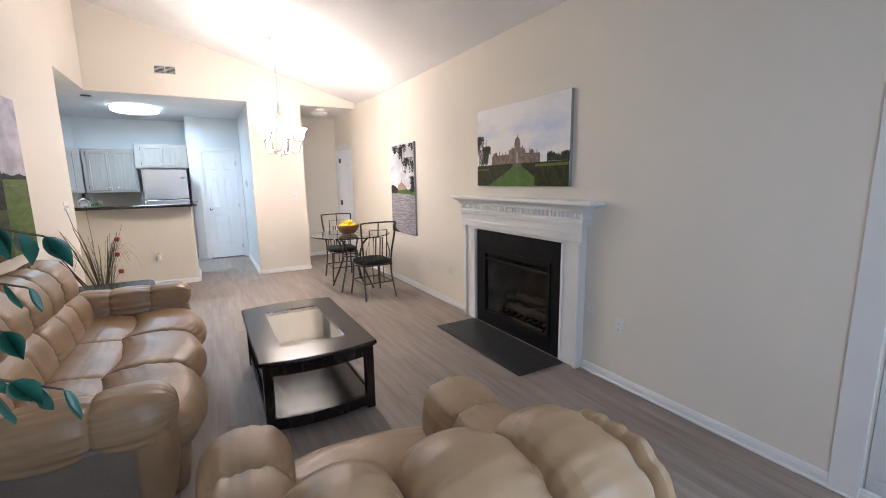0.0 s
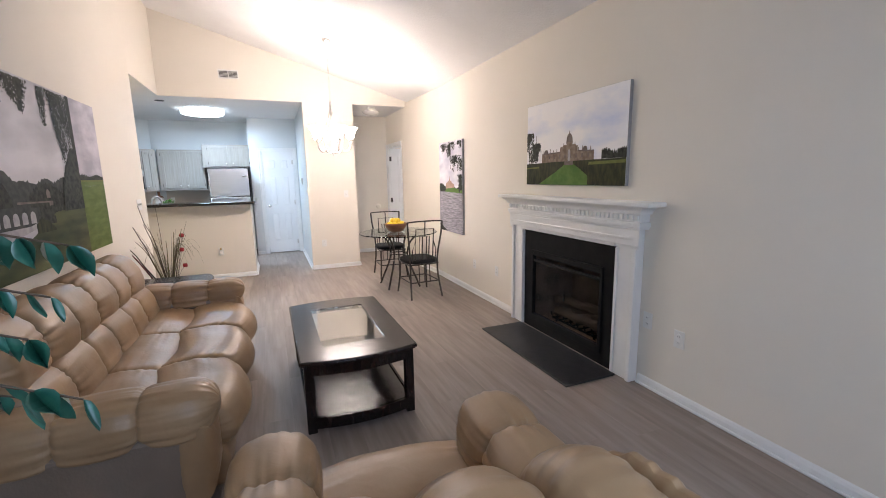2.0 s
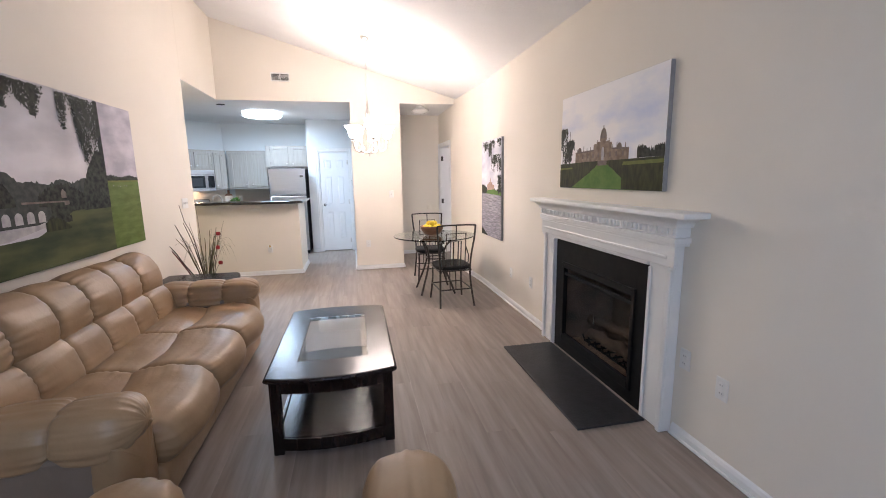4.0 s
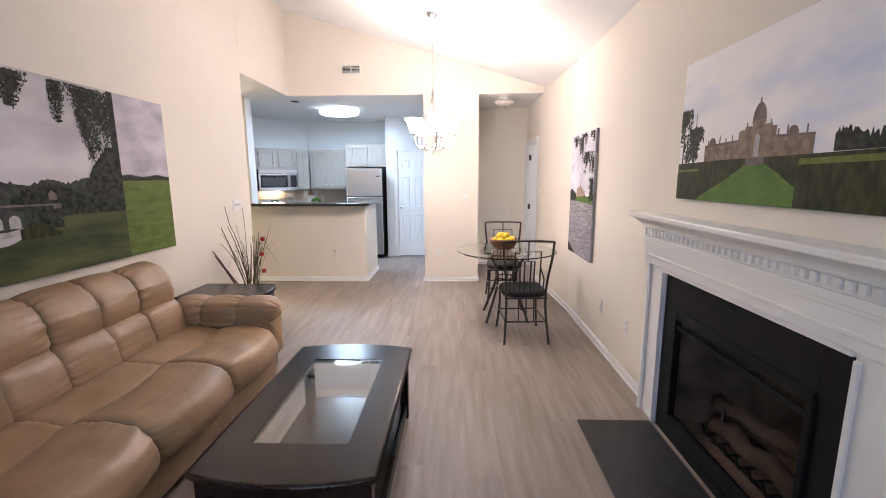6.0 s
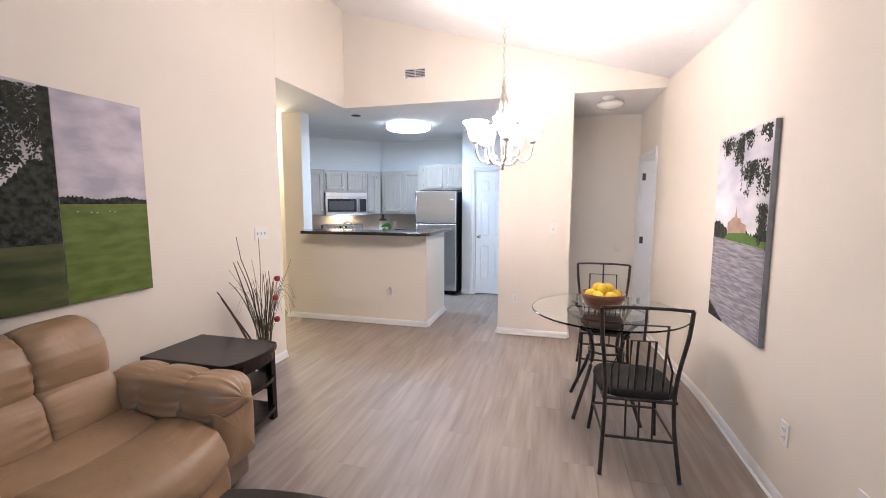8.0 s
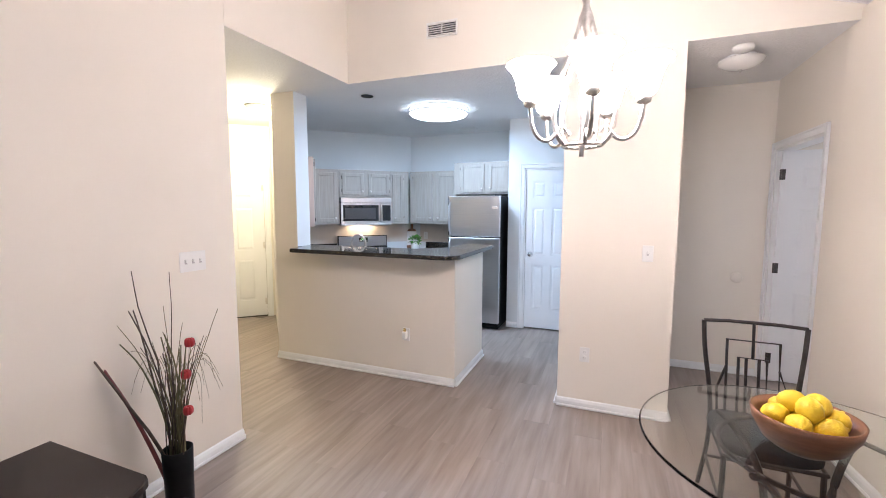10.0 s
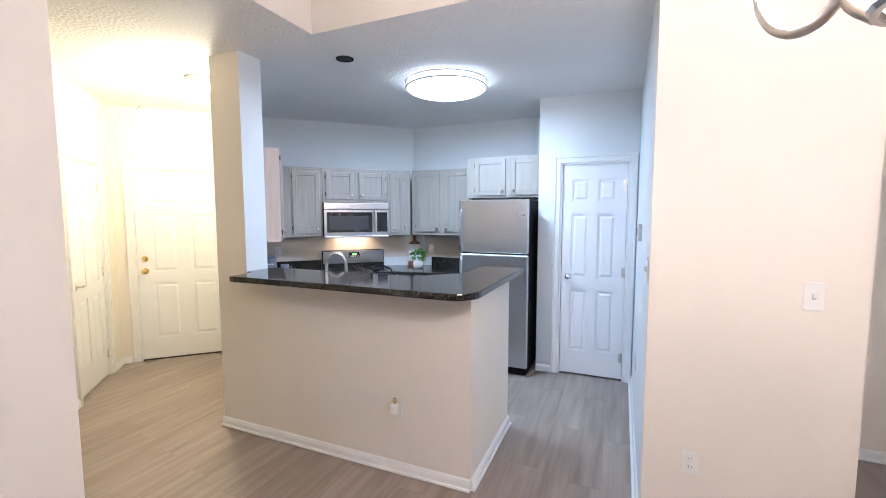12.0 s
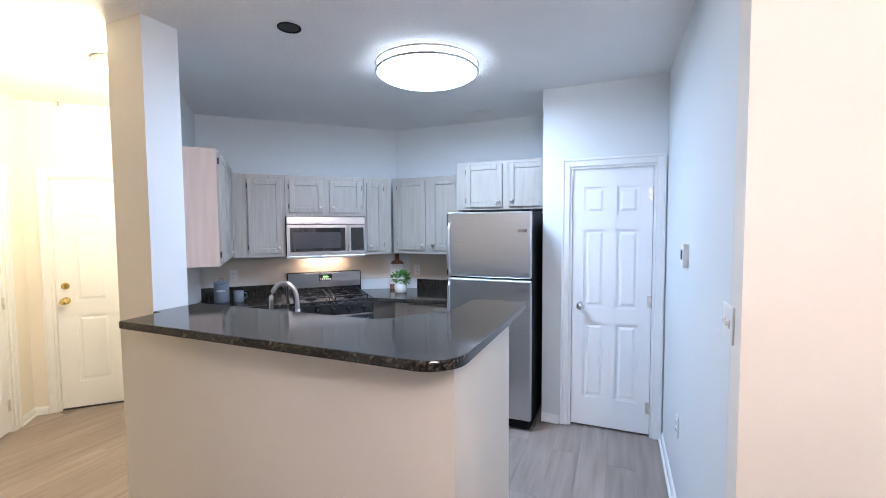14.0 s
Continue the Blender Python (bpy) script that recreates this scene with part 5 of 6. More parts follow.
wall_plate("light_switch", "white triple toggle switch plate on the cream wall", frame_on(XL, 6.34, 0, 1) @ pose(0, 0, 1.24), 3, "switch")
wside = lambda y, z: frame_on(0.975, y, 0, -1) @ pose(0, 0, z)
wall_plate("light_switch", "white double toggle switch on the kitchen side wall", wside(8.08, 1.29), 2, "switch")
wall_plate("outlet", "white outlet low on the kitchen side wall", wside(9.16, 0.47))
wall_plate("outlet", "white outlet on the kitchen backsplash", frame_on(-1.405, 10.72, 1, 0) @ pose(0, 0, 1.115))
wall_plate("outlet", "white outlet on the kitchen backsplash", diag @ pose(0.285, 0, 1.125))
ob = thing("thermostat", "small beige thermostat on the kitchen side wall", "thermostat", wside(8.95, 1.44))
part("thermostat_body", box(B(), -0.035, 0.035, 0.0005, 0.028, -0.06, 0.06, 0.005), "plastic", ob)
part("thermostat_dial", box(B(), -0.02, 0.02, 0.027, 0.031, -0.02, 0.03, 0.002), "slot", ob)
ob = thing("doorbell_chime", "small round white wall cover in the hall", "wall cover", frame_on(2.424, 9.22, 1, 0) @ pose(0, 0, 0.915))
part("cover", smoothed(lathe(B(), [(0.05, 0.0005), (0.05, 0.006), (0.042, 0.012), (0.005, 0.013)], m=pose(0, 0, 0, -90), seg=28)), "wall", ob)


def grille(name, label, m, w, h, n, dark="slot", tilt=None):
    root = thing(name, label, "vent", m)
    part("backing", box(B(), -w / 2 + 0.01, w / 2 - 0.01, 0.0005, 0.002, -h / 2 + 0.01, h / 2 - 0.01), dark, root)
    for a, b, c2, d in ((-w / 2, w / 2, -h / 2, -h / 2 + 0.014), (-w / 2, w / 2, h / 2 - 0.014, h / 2), (-w / 2, -w / 2 + 0.014, -h / 2 + 0.014, h / 2 - 0.014), (w / 2 - 0.014, w / 2, -h / 2 + 0.014, h / 2 - 0.014), (-0.006, 0.006, -h / 2 + 0.014, h / 2 - 0.014)):
        part("frame", box(B(), a, b, 0.0005, 0.008, c2, d, 0.001), "plastic", root)
    for i in range(n):
        z = -h / 2 + 0.02 + (h - 0.04) * i / (n - 1)
        part("slat", box(B(), -w / 2 + 0.014, w / 2 - 0.014, -0.006, 0.006, -0.0008, 0.0008, m=pose(0, 0.007, z, 62 if tilt is None else tilt)), "plastic", root)
    return root


grille("wall_vent", "white louvred air vent high on the cream wall", north(-0.02, 3.005), 0.27, 0.125, 6, tilt=18)
grille("ceiling_vent", "white louvred vent in the kitchen ceiling", pose(-0.60, 10.37, ZS, -90, 0, 0), 0.26, 0.11, 8)
ob = thing("recessed_light", "unlit black recessed downlight in the flat ceiling", "downlight", pose(-0.99, 8.36, ZS))
part("ring", smoothed(lathe(B(), [(0.062, -0.002), (0.062, -0.006), (0.052, -0.005), (0.050, -0.001)], seg=28, cap=False)), "black_matt", ob)
part("baffle", lathe(B(), [(0.051, -0.003), (0.03, -0.0025), (0.001, -0.002)], seg=28), "slot", ob)
ob = thing("kitchen_ceiling_light", "lit round flush ceiling light with nickel rings", "ceiling light", pose(-0.53, 9.12, ZS))
part("diffuser", smoothed(lathe(B(), [(0.32, -0.001), (0.32, -0.055), (0.31, -0.075), (0.28, -0.088), (0.15, -0.098), (0.005, -0.10)], seg=48)), "diffuser", ob, "glowing white acrylic diffuser")
for z, r in ((-0.012, 0.335), (-0.058, 0.333)):
    part("ring", tube(B(), [(r * math.cos(2 * math.pi * k / 48), r * math.sin(2 * math.pi * k / 48), z) for k in range(48)], 0.008, 6, True), "nickel", ob)
for k in range(4):
    a = math.pi / 4 + k * math.pi / 2
    part("strap", tube(B(), [(0.337 * math.cos(a), 0.337 * math.sin(a), -0.012), (0.337 * math.cos(a), 0.337 * math.sin(a), -0.058)], 0.006, 6), "nickel", ob)
ob = thing("hall_ceiling_light", "unlit frosted glass dome light on the hall ceiling", "ceiling light", pose(2.16, 8.40, ZS))
part("base", smoothed(lathe(B(), [(0.10, -0.001), (0.10, -0.02), (0.06, -0.03)], seg=28)), "trim", ob)
part("dome", smoothed(lathe(B(), [(0.145, -0.028), (0.15, -0.036), (0.135, -0.06), (0.09, -0.085), (0.03, -0.097), (0.003, -0.098)], seg=36)), "dome", ob)
part("finial", smoothed(lathe(B(), [(0.004, -0.096), (0.012, -0.104), (0.006, -0.116), (0.001, -0.118)], seg=14)), "nickel", ob)
ob = thing("smoke_detector", "white round smoke detector on the hall ceiling", "smoke detector", pose(2.12, 8.18, ZS))
part("detector_body", smoothed(lathe(B(), [(0.065, -0.001), (0.065, -0.02), (0.05, -0.036), (0.005, -0.038)], seg=28)), "plastic", ob)
ob = thing("entry_ceiling_light", "lit flush dome light on the entry ceiling", "ceiling light", pose(-2.33, 8.28, ZS))
part("dome", smoothed(lathe(B(), [(0.13, -0.001), (0.135, -0.02), (0.12, -0.05), (0.07, -0.07), (0.004, -0.078)], seg=32)), "dome", ob)
ob = thing("sprinkler_head", "small chrome sprinkler head in the entry ceiling", "sprinkler", pose(-3.73, 8.62, ZS))
part("rose", smoothed(lathe(B(), [(0.03, -0.0005), (0.028, -0.005), (0.012, -0.008), (0.01, -0.03), (0.02, -0.032), (0.001, -0.034)], seg=18)), "chrome", ob)

# ---- kitchen ----


def shaker(bm, x0, x1, z0, z1, y):
    """A framed cabinet door front, 20 mm thick, with a recessed panel."""
    f = 0.048
    for a, b, c2, d in ((x0, x0 + f, z0, z1), (x1 - f, x1, z0, z1), (x0 + f, x1 - f, z0, z0 + f), (x0 + f, x1 - f, z1 - f, z1)):
        box(bm, a, b, y, y + 0.02, c2, d, 0.0025, seg=1)
    box(bm, x0 + f - 0.002, x1 - f + 0.002, y, y + 0.009, z0 + f - 0.002, z1 - f + 0.002)
    return bm


def cabinet(label, m, x0, x1, z0, z1, d, doors, side=None, group="kitchen wall cabinets", knob_low=True, name="wall_cabinet"):
    """doors: (x0, x1, z0, z1, hinge side: -1 left, 1 right)."""
    root = thing(name, label, "cabinet", m @ pose(x0, 0, z0), group)
    part("body", box(B(), 0, x1 - x0, 0.001, d, 0, z1 - z0, 0.002, seg=1), "cab", root)
    if side is not None:
        part("side_panel", box(B(), side, side + 0.004 if side > 0 else side - 0.004, 0.001, d - 0.004, 0.0, z1 - z0), "cab_side", root, "pinkish maple side panel")
    for a, b, c2, e, hs in doors:
        dr = part("door", shaker(B(), a - x0, b - x0, c2 - z0, e - z0, d + 0.001), "cab", root)
        kx = (b - 0.03 if hs < 0 else a + 0.03) - x0
        kz = (c2 + 0.05 if knob_low else e - 0.05) - z0
        part("knob", smoothed(lathe(B(), [(0.006, 0), (0.006, 0.012), (0.014, 0.018), (0.015, 0.024), (0.008, 0.029)], m=pose(kx, d + 0.02, kz, -90), seg=14)), "nickel", dr)
        hx = (a - 0.004 if hs < 0 else b + 0.004) - x0
        for hz in (c2 + 0.06, e - 0.06):
            part("hinge", box(B(), hx - 0.005, hx + 0.005, d + 0.0005, d + 0.012, hz - z0 - 0.022, hz - z0 + 0.022, 0.002), "iron", dr)
    return root


UZ0, UZ1 = 1.315, 2.09
DB = "pickled grey oak wall cabinet with framed doors and nickel knobs"
cabinet("pickled grey oak wall cabinet with pinkish side beside the column", divw, 0.34, 1.36, 1.33, 2.13, 0.31, [(0.36, 0.80, 1.35, 2.11, -1), (0.84, 1.33, 1.35, 2.11, 1)], side=-0.0005)
cabinet("narrow pickled grey oak wall cabinet beside the microwave", diag, 0.325, 0.765, UZ0, UZ1, 0.32, [(0.445, 0.735, 1.35, 2.042, -1)])
cabinet("short pickled grey oak cabinet over the microwave", diag, 0.767, 1.518, 1.70, UZ1, 0.32, [(0.805, 1.118, 1.735, 2.042, -1), (1.178, 1.492, 1.735, 2.042, 1)])
cabinet("narrow pickled grey oak corner wall cabinet", diag, 1.52, 1.80, UZ0, UZ1, 0.32, [(1.545, 1.715, 1.348, 2.042, 1)])
bk_m = frame_on(0, 10.72, 1, 0)
cabinet(DB, bk_m, -1.52, -0.745, UZ0, UZ1, 0.32, [(-1.465, -1.145, 1.355, 2.055, -1), (-1.083, -0.768, 1.355, 2.055, 1)])
cabinet("deep pickled grey oak cabinet over the fridge", bk_m, -0.743, 0.09, 1.74, 2.175, 0.50, [(-0.645, -0.305, 1.765, 2.147, -1), (-0.245, 0.075, 1.765, 2.147, 1)])

LOW = 0.875
cabinet("pickled grey oak base cabinet beside the range", bk_m, -1.36, -0.70, 0.1, LOW, 0.60, [(-1.20, -0.72, 0.70, 0.85, -1), (-1.20, -0.72, 0.14, 0.68, -1)], group="kitchen base cabinets", name="base_cabinet", knob_low=False)
cabinet("pickled grey oak base cabinet beside the range", diag, 0.10, 0.768, 0.1, LOW, 0.60, [(0.62, 0.76, 0.14, 0.85, -1)], group="kitchen base cabinets", name="base_cabinet", knob_low=False)
cabinet("pickled grey oak sink cabinet behind the bar wall", frame_on(-0.02, YB + 0.118, -1, 0) , 0.0, 1.50, 0.1, LOW, 0.56, [(0.05, 0.73, 0.14, 0.85, -1), (0.77, 1.45, 0.14, 0.85, 1)], group="kitchen base cabinets", name="base_cabinet", knob_low=False)


def counter(name, label, pts, z0, z1, bevel=0.006):
    return tagged(part(name, prism(B(), pts, z0, z1, bevel=bevel), "granite"), label, "countertop")


def on(m, x, y):
    v = m @ Vector((x, y, 0))
    return (v.x, v.y)


counter("countertop", "dark speckled granite counter along the back wall", [(-1.40, 10.718), (-0.70, 10.718), (-0.70, 10.09), on(diag, 1.53, 0.635)[:2], on(diag, 1.53, 0.002)], LOW + 0.001, LOW + 0.037)
counter("countertop", "dark speckled granite counter along the diagonal wall", [on(diag, 0.003, 0.002), on(diag, 0.766, 0.002), on(diag, 0.766, 0.635), on(diag, 0.003, 0.635)][::-1], LOW + 0.001, LOW + 0.037)
counter("sink_counter", "dark speckled granite sink counter behind the bar", [(-1.555, 8.145), (-1.555, YB + 0.116), (-0.014, YB + 0.116), (-0.014, 8.68), (-1.2, 8.68)], LOW + 0.001, LOW + 0.037)
tagged(part("backsplash", box(B(), -1.40, -0.70, 10.70, 10.7195, LOW + 0.038, LOW + 0.14, 0.002), "granite"), "dark granite upstand behind the counter", "backsplash")
tagged(part("backsplash", box(B(), 0.003, 0.766, 0.0005, 0.02, LOW + 0.038, LOW + 0.14, 0.002, diag), "granite"), "dark granite upstand behind the counter", "backsplash")
for mm, a, b in ((bk_m, -1.50, -0.70), (diag, 0.01, 1.93)):
    structure("backsplash_wall", box(B(), a, b, 0.0005, 0.004, LOW + 0.141, UZ0 - 0.002, m=mm), "backsplash", "beige painted backsplash strip")
arc = [(0.05 + 0.14 * math.cos(a), 7.865 + 0.14 * math.sin(a)) for a in [-math.pi / 2 + math.pi / 2 * k / 8 for k in range(9)]]
bar = counter("bar_counter", "dark polished granite bar counter with rounded corner", [(-1.475, 7.738)] + arc + [(0.19, 8.88), (-0.13, 8.88), (-0.13, 8.46), (-0.38, 8.205), (-1.557, 8.205), (-1.557, 7.947), (-1.50, 7.944)], 1.131, 1.168)


def fridge():
    root = thing("refrigerator", "stainless steel top-freezer refrigerator with black sides", "refrigerator", pose(-0.29, 9.70, 0))
    part("body", box(B(), -0.335, 0.335, 0.055, 0.73, 0.02, 1.70, 0.006), "black_matt", root)
    for z0, z1, n in ((0.085, 1.175, "fridge_door"), (1.19, 1.705, "freezer_door")):
        d = part(n, box(B(), -0.34, 0.34, 0.0, 0.052, z0, z1, 0.012, seg=3), "steel", root)
        a, b = (0.50, 1.15) if n == "fridge_door" else (1.22, 1.62)
        pts = [(-0.315, -0.004, a), (-0.315, -0.034, a + 0.04), (-0.315, -0.046, (a + b) / 2), (-0.315, -0.034, b - 0.04), (-0.315, -0.004, b)]
        part("handle", tube(B(), pts, 0.012, 10), "steel", d, "curved steel bar handle")
        part("edge_trim", box(B(), -0.3405, -0.334, -0.001, 0.05, z0 + 0.01, z1 - 0.01), "black_matt", d)
    part("badge", box(B(), 0.24, 0.31, -0.004, 0.001, 1.545, 1.572, 0.002), "chrome", root)
    part("kick_grille", box(B(), -0.33, 0.33, 0.03, 0.06, 0.015, 0.08), "black_matt", root)
    part("hinge_cap", box(B(), 0.27, 0.335, 0.01, 0.09, 1.705, 1.72, 0.004), "black_matt", root)
    return root


fridge()


def microwave():
    root = thing("microwave", "stainless over-range microwave with black glass door", "microwave", diag @ pose(0.772, 0, 1.300))
    W, H, D = 0.737, 0.396, 0.385
    part("body", box(B(), 0, W, 0.001, D - 0.022, 0, H, 0.004), "black_matt", root)
    part("vent_strip", box(B(), 0, W, D - 0.022, D + 0.004, H - 0.075, H, 0.006), "steel", root)
    bm = B()
    for a, b, c2, d in ((0, 0.03, 0.02, H - 0.079), (0.545, 0.60, 0.02, H - 0.079), (0.03, 0.545, 0.02, 0.06), (0.03, 0.545, H - 0.107, H - 0.079)):
        box(bm, a, b, D - 0.022, D, c2, d)
    dr = part("door", bm, "steel", root)
    part("window", box(B(), 0.03, 0.545, D - 0.022, D - 0.004, 0.06, H - 0.107), "black", dr, "black glass window")
    part("screen", box(B(), 0.06, 0.50, D - 0.004, D - 0.002, 0.09, H - 0.15), "dome", dr).data.materials[0] = mat("grey_door_mesh", (0.03, 0.03, 0.033), 0.35, colour2=(0.045, 0.045, 0.05), scale=60)
    part("handle", tube(B(), [(0.572, D, 0.06), (0.572, D + 0.032, 0.085), (0.572, D + 0.036, 0.19), (0.572, D + 0.032, 0.285), (0.572, D, 0.31)], 0.011, 10), "steel", dr)
    part("control_panel", box(B(), 0.60, W - 0.012, D - 0.022, D - 0.001, 0.06, H - 0.107, 0.002), "black", root)
    part("panel_rim", box(box(B(), W - 0.012, W, D - 0.022, D, 0.02, H - 0.079), 0.60, W - 0.012, D - 0.022, D, 0.02, 0.06), "steel", root)
    part("panel_rim", box(B(), 0.60, W - 0.012, D - 0.022, D, H - 0.107, H - 0.079), "steel", root)
    part("bottom_plate", box(B(), 0, W, 0.02, D, -0.004, 0.018, 0.003), "steel", root)
    for x in (0.18, 0.55):
        part("cooktop_lamp", box(B(), x - 0.04, x + 0.04, 0.05, 0.11, -0.007, -0.003), "warmlamp", root)
    return root


microwave()
lamp("microwave_lamp", "AREA", tuple(diag @ Vector((1.14, 0.09, 1.288))), 3.6, (1.0, 0.80, 0.58), 0.35, tuple(diag @ Vector((1.14, 0.10, 0.5))))


def stove():
    root = thing("range", "stainless gas range with black cooktop and green display", "range", diag @ pose(0.772, 0, 0))
    W = 0.755
    part("body", box(B(), 0.002, W - 0.002, 0.022, 0.62, 0.05, 0.895, 0.004), "steel", root)
    part("oven_door", box(B(), 0.005, W - 0.005, 0.62, 0.655, 0.22, 0.76, 0.006), "black", root)
    part("oven_handle", tube(B(), [(0.06, 0.655, 0.72), (0.06, 0.70, 0.72), (W - 0.06, 0.70, 0.72), (W - 0.06, 0.655, 0.72)], 0.012, 8), "steel", root)
    part("control_rail", box(B(), 0.003, W - 0.003, 0.60, 0.66, 0.78, 0.893, 0.01), "black", root)
    for k in range(5):
        part("burner_knob", smoothed(lathe(B(), [(0.022, 0), (0.022, 0.015), (0.017, 0.03), (0.002, 0.032)], m=pose(0.10 + 0.139 * k, 0.66, 0.84, -90), seg=16)), "black", root)
    part("cooktop", box(B(), 0.0, W, 0.07, 0.64, 0.896, 0.915, 0.006), "black", root)
    part("backguard", box(B(), 0.0, W, 0.001, 0.068, 0.90, 1.128, 0.01), "black", root)
    part("backguard_face", box(B(), 0.012, W - 0.012, 0.066, 0.0705, 0.968, 1.118, 0.002), "steel", root)
    part("backguard_foot", box(B(), 0.003, W - 0.003, 0.0702, 0.078, 0.916, 0.965), "black", root)
    part("display", box(B(), 0.315, 0.45, 0.07, 0.074, 1.035, 1.10, 0.002), "black", root)
    part("clock", box(B(), 0.355, 0.41, 0.0742, 0.0755, 1.068, 1.085), "led", root, "green lit clock digits")
    for i in range(2):
        for k in range(6):
            part("button", box(B(), 0.325 + 0.021 * k, 0.337 + 0.021 * k, 0.0742, 0.076, 1.042 + 0.011 * i, 1.049 + 0.011 * i), "plastic", root)
    for cx in (0.20, 0.555):
        for cy in (0.22, 0.49):
            part("burner", smoothed(lathe(B(), [(0.05, 0.915), (0.05, 0.922), (0.034, 0.925), (0.034, 0.934), (0.003, 0.936)], (cx, cy, 0), 20)), "black_matt", root)
        g = B()
        for a, b in (((cx - 0.15, 0.10), (cx + 0.15, 0.10)), ((cx - 0.15, 0.61), (cx + 0.15, 0.61)), ((cx - 0.15, 0.10), (cx - 0.15, 0.61)), ((cx + 0.15, 0.10), (cx + 0.15, 0.61)), ((cx - 0.15, 0.355), (cx + 0.15, 0.355)), ((cx, 0.10), (cx, 0.18)), ((cx, 0.26), (cx, 0.45)), ((cx, 0.53), (cx, 0.61)), ((cx - 0.15, 0.22), (cx - 0.04, 0.22)), ((cx + 0.04, 0.22), (cx + 0.15, 0.22)), ((cx - 0.15, 0.49), (cx - 0.04, 0.49)), ((cx + 0.04, 0.49), (cx + 0.15, 0.49))):
            tube(g, [(*a, 0.944), (*b, 0.944)], 0.006, 6)
        for x, y2 in ((cx - 0.15, 0.10), (cx + 0.15, 0.10), (cx - 0.15, 0.61), (cx + 0.15, 0.61)):
            tube(g, [(x, y2, 0.914), (x, y2, 0.944)], 0.006, 6)
        part("grate", g, "black_matt", root)
    return root


stove()


def faucet():
    root = thing("faucet", "brushed steel gooseneck kitchen faucet behind the bar", "faucet", pose(-1.285, 8.47, LOW + 0.037, 0, 0, 35))
    part("base", smoothed(lathe(B(), [(0.028, 0), (0.026, 0.02), (0.018, 0.05)], seg=18)), "nickel", root)
    pts = [(0, 0, 0.04), (0, 0, 0.20)] + [(0.075 - 0.075 * math.cos(a), 0, 0.24 + 0.105 * math.sin(a)) for a in [math.pi * k / 12 for k in range(13)]] + [(0.152, 0, 0.17), (0.15, 0, 0.13)]
    part("spout", smoothed(tube(B(), pts, 0.013, 12)), "nickel", root)
    part("spray_head", smoothed(tube(B(), [(0.152, 0, 0.18), (0.15, 0, 0.11)], [0.015, 0.019], 12)), "nickel", root)
    part("lever", tube(B(), [(0, 0.02, 0.06), (0.0, 0.07, 0.10)], 0.006, 8), "nickel", root)
    return root


faucet()
m = diag @ pose(0.20, 0.24, LOW + 0.037)
ob = thing("canister", "grey enamel lidded canister on the counter", "canister", m)
part("canister_body", smoothed(lathe(B(), [(0.062, 0), (0.065, 0.004), (0.065, 0.16), (0.062, 0.165)], seg=28)), "canister", ob)
part("lid", smoothed(lathe(B(), [(0.067, 0.166), (0.067, 0.182), (0.03, 0.19), (0.004, 0.191)], seg=28)), "canister", ob)
part("lid_handle", tube(B(), [(-0.02, 0, 0.19), (-0.014, 0, 0.215), (0.014, 0, 0.215), (0.02, 0, 0.19)], 0.004, 6), "canister", ob)
for k in range(6):
    part("lettering", box(B(), -0.035 + 0.012 * k, -0.027 + 0.012 * k, 0.0635, 0.066, 0.10, 0.115), "dome", ob, "pale lettering marks")
ob = thing("mug", "grey enamel mug on the counter", "mug", diag @ pose(0.345, 0.30, LOW + 0.037))
part("mug_body", smoothed(lathe(B(), [(0.038, 0), (0.042, 0.003), (0.042, 0.10), (0.038, 0.10), (0.037, 0.01)], seg=24)), "canister", ob)
part("mug_handle", tube(B(), [(0.04, 0, 0.08), (0.068, 0, 0.075), (0.07, 0, 0.04), (0.04, 0, 0.025)], 0.005, 6), "canister", ob)
ob = thing("serving_board", "marble serving board with walnut end leaning on the backsplash", "board", pose(-1.60, 10.60, LOW + 0.037, -8, 0, 20))
part("board_top", prism(B(), [(-0.075, 0.05), (0.075, 0.05), (0.075, 0.27), (-0.075, 0.27)], 0, 0.016, Matrix(((1, 0, 0, 0), (0, 0, 1, 0), (0, 1, 0, 0), (0, 0, 0, 1))), 0.003), "marble", ob)
part("board_foot", box(B(), -0.075, 0.075, 0, 0.016, 0.0, 0.0495, 0.003), "board", ob)
part("board_handle", prism(B(), [(-0.075, 0.2705), (0.075, 0.2705), (0.06, 0.30), (0.022, 0.315), (0.022, 0.39), (-0.022, 0.39), (-0.022, 0.315), (-0.06, 0.30)], 0, 0.016, Matrix(((1, 0, 0, 0), (0, 0, 1, 0), (0, 1, 0, 0), (0, 0, 0, 1))), 0.003), "board", ob)
ob = thing("potted_herb", "small green herb in a white ceramic pot", "plant", pose(-1.42, 10.36, LOW + 0.037))
part("pot", smoothed(lathe(B(), [(0.045, 0), (0.06, 0.01), (0.068, 0.06), (0.06, 0.10), (0.054, 0.102), (0.054, 0.09), (0.002, 0.088)], seg=28)), "pot", ob)


def leaf_cloud(rnd, n, c, r, size, bm=None):
    bm = bm or B()
    for _ in range(n):
        d = Vector((rnd.gauss(0, 1), rnd.gauss(0, 1), rnd.gauss(0.3, 0.8))).normalized()
        p = Vector(c) + Vector((d.x * r[0], d.y * r[1], d.z * r[2])) * (0.45 + 0.55 * rnd.random())
        leafage(bm, p, d, size * (0.7 + 0.6 * rnd.random()), rnd)
    return bm


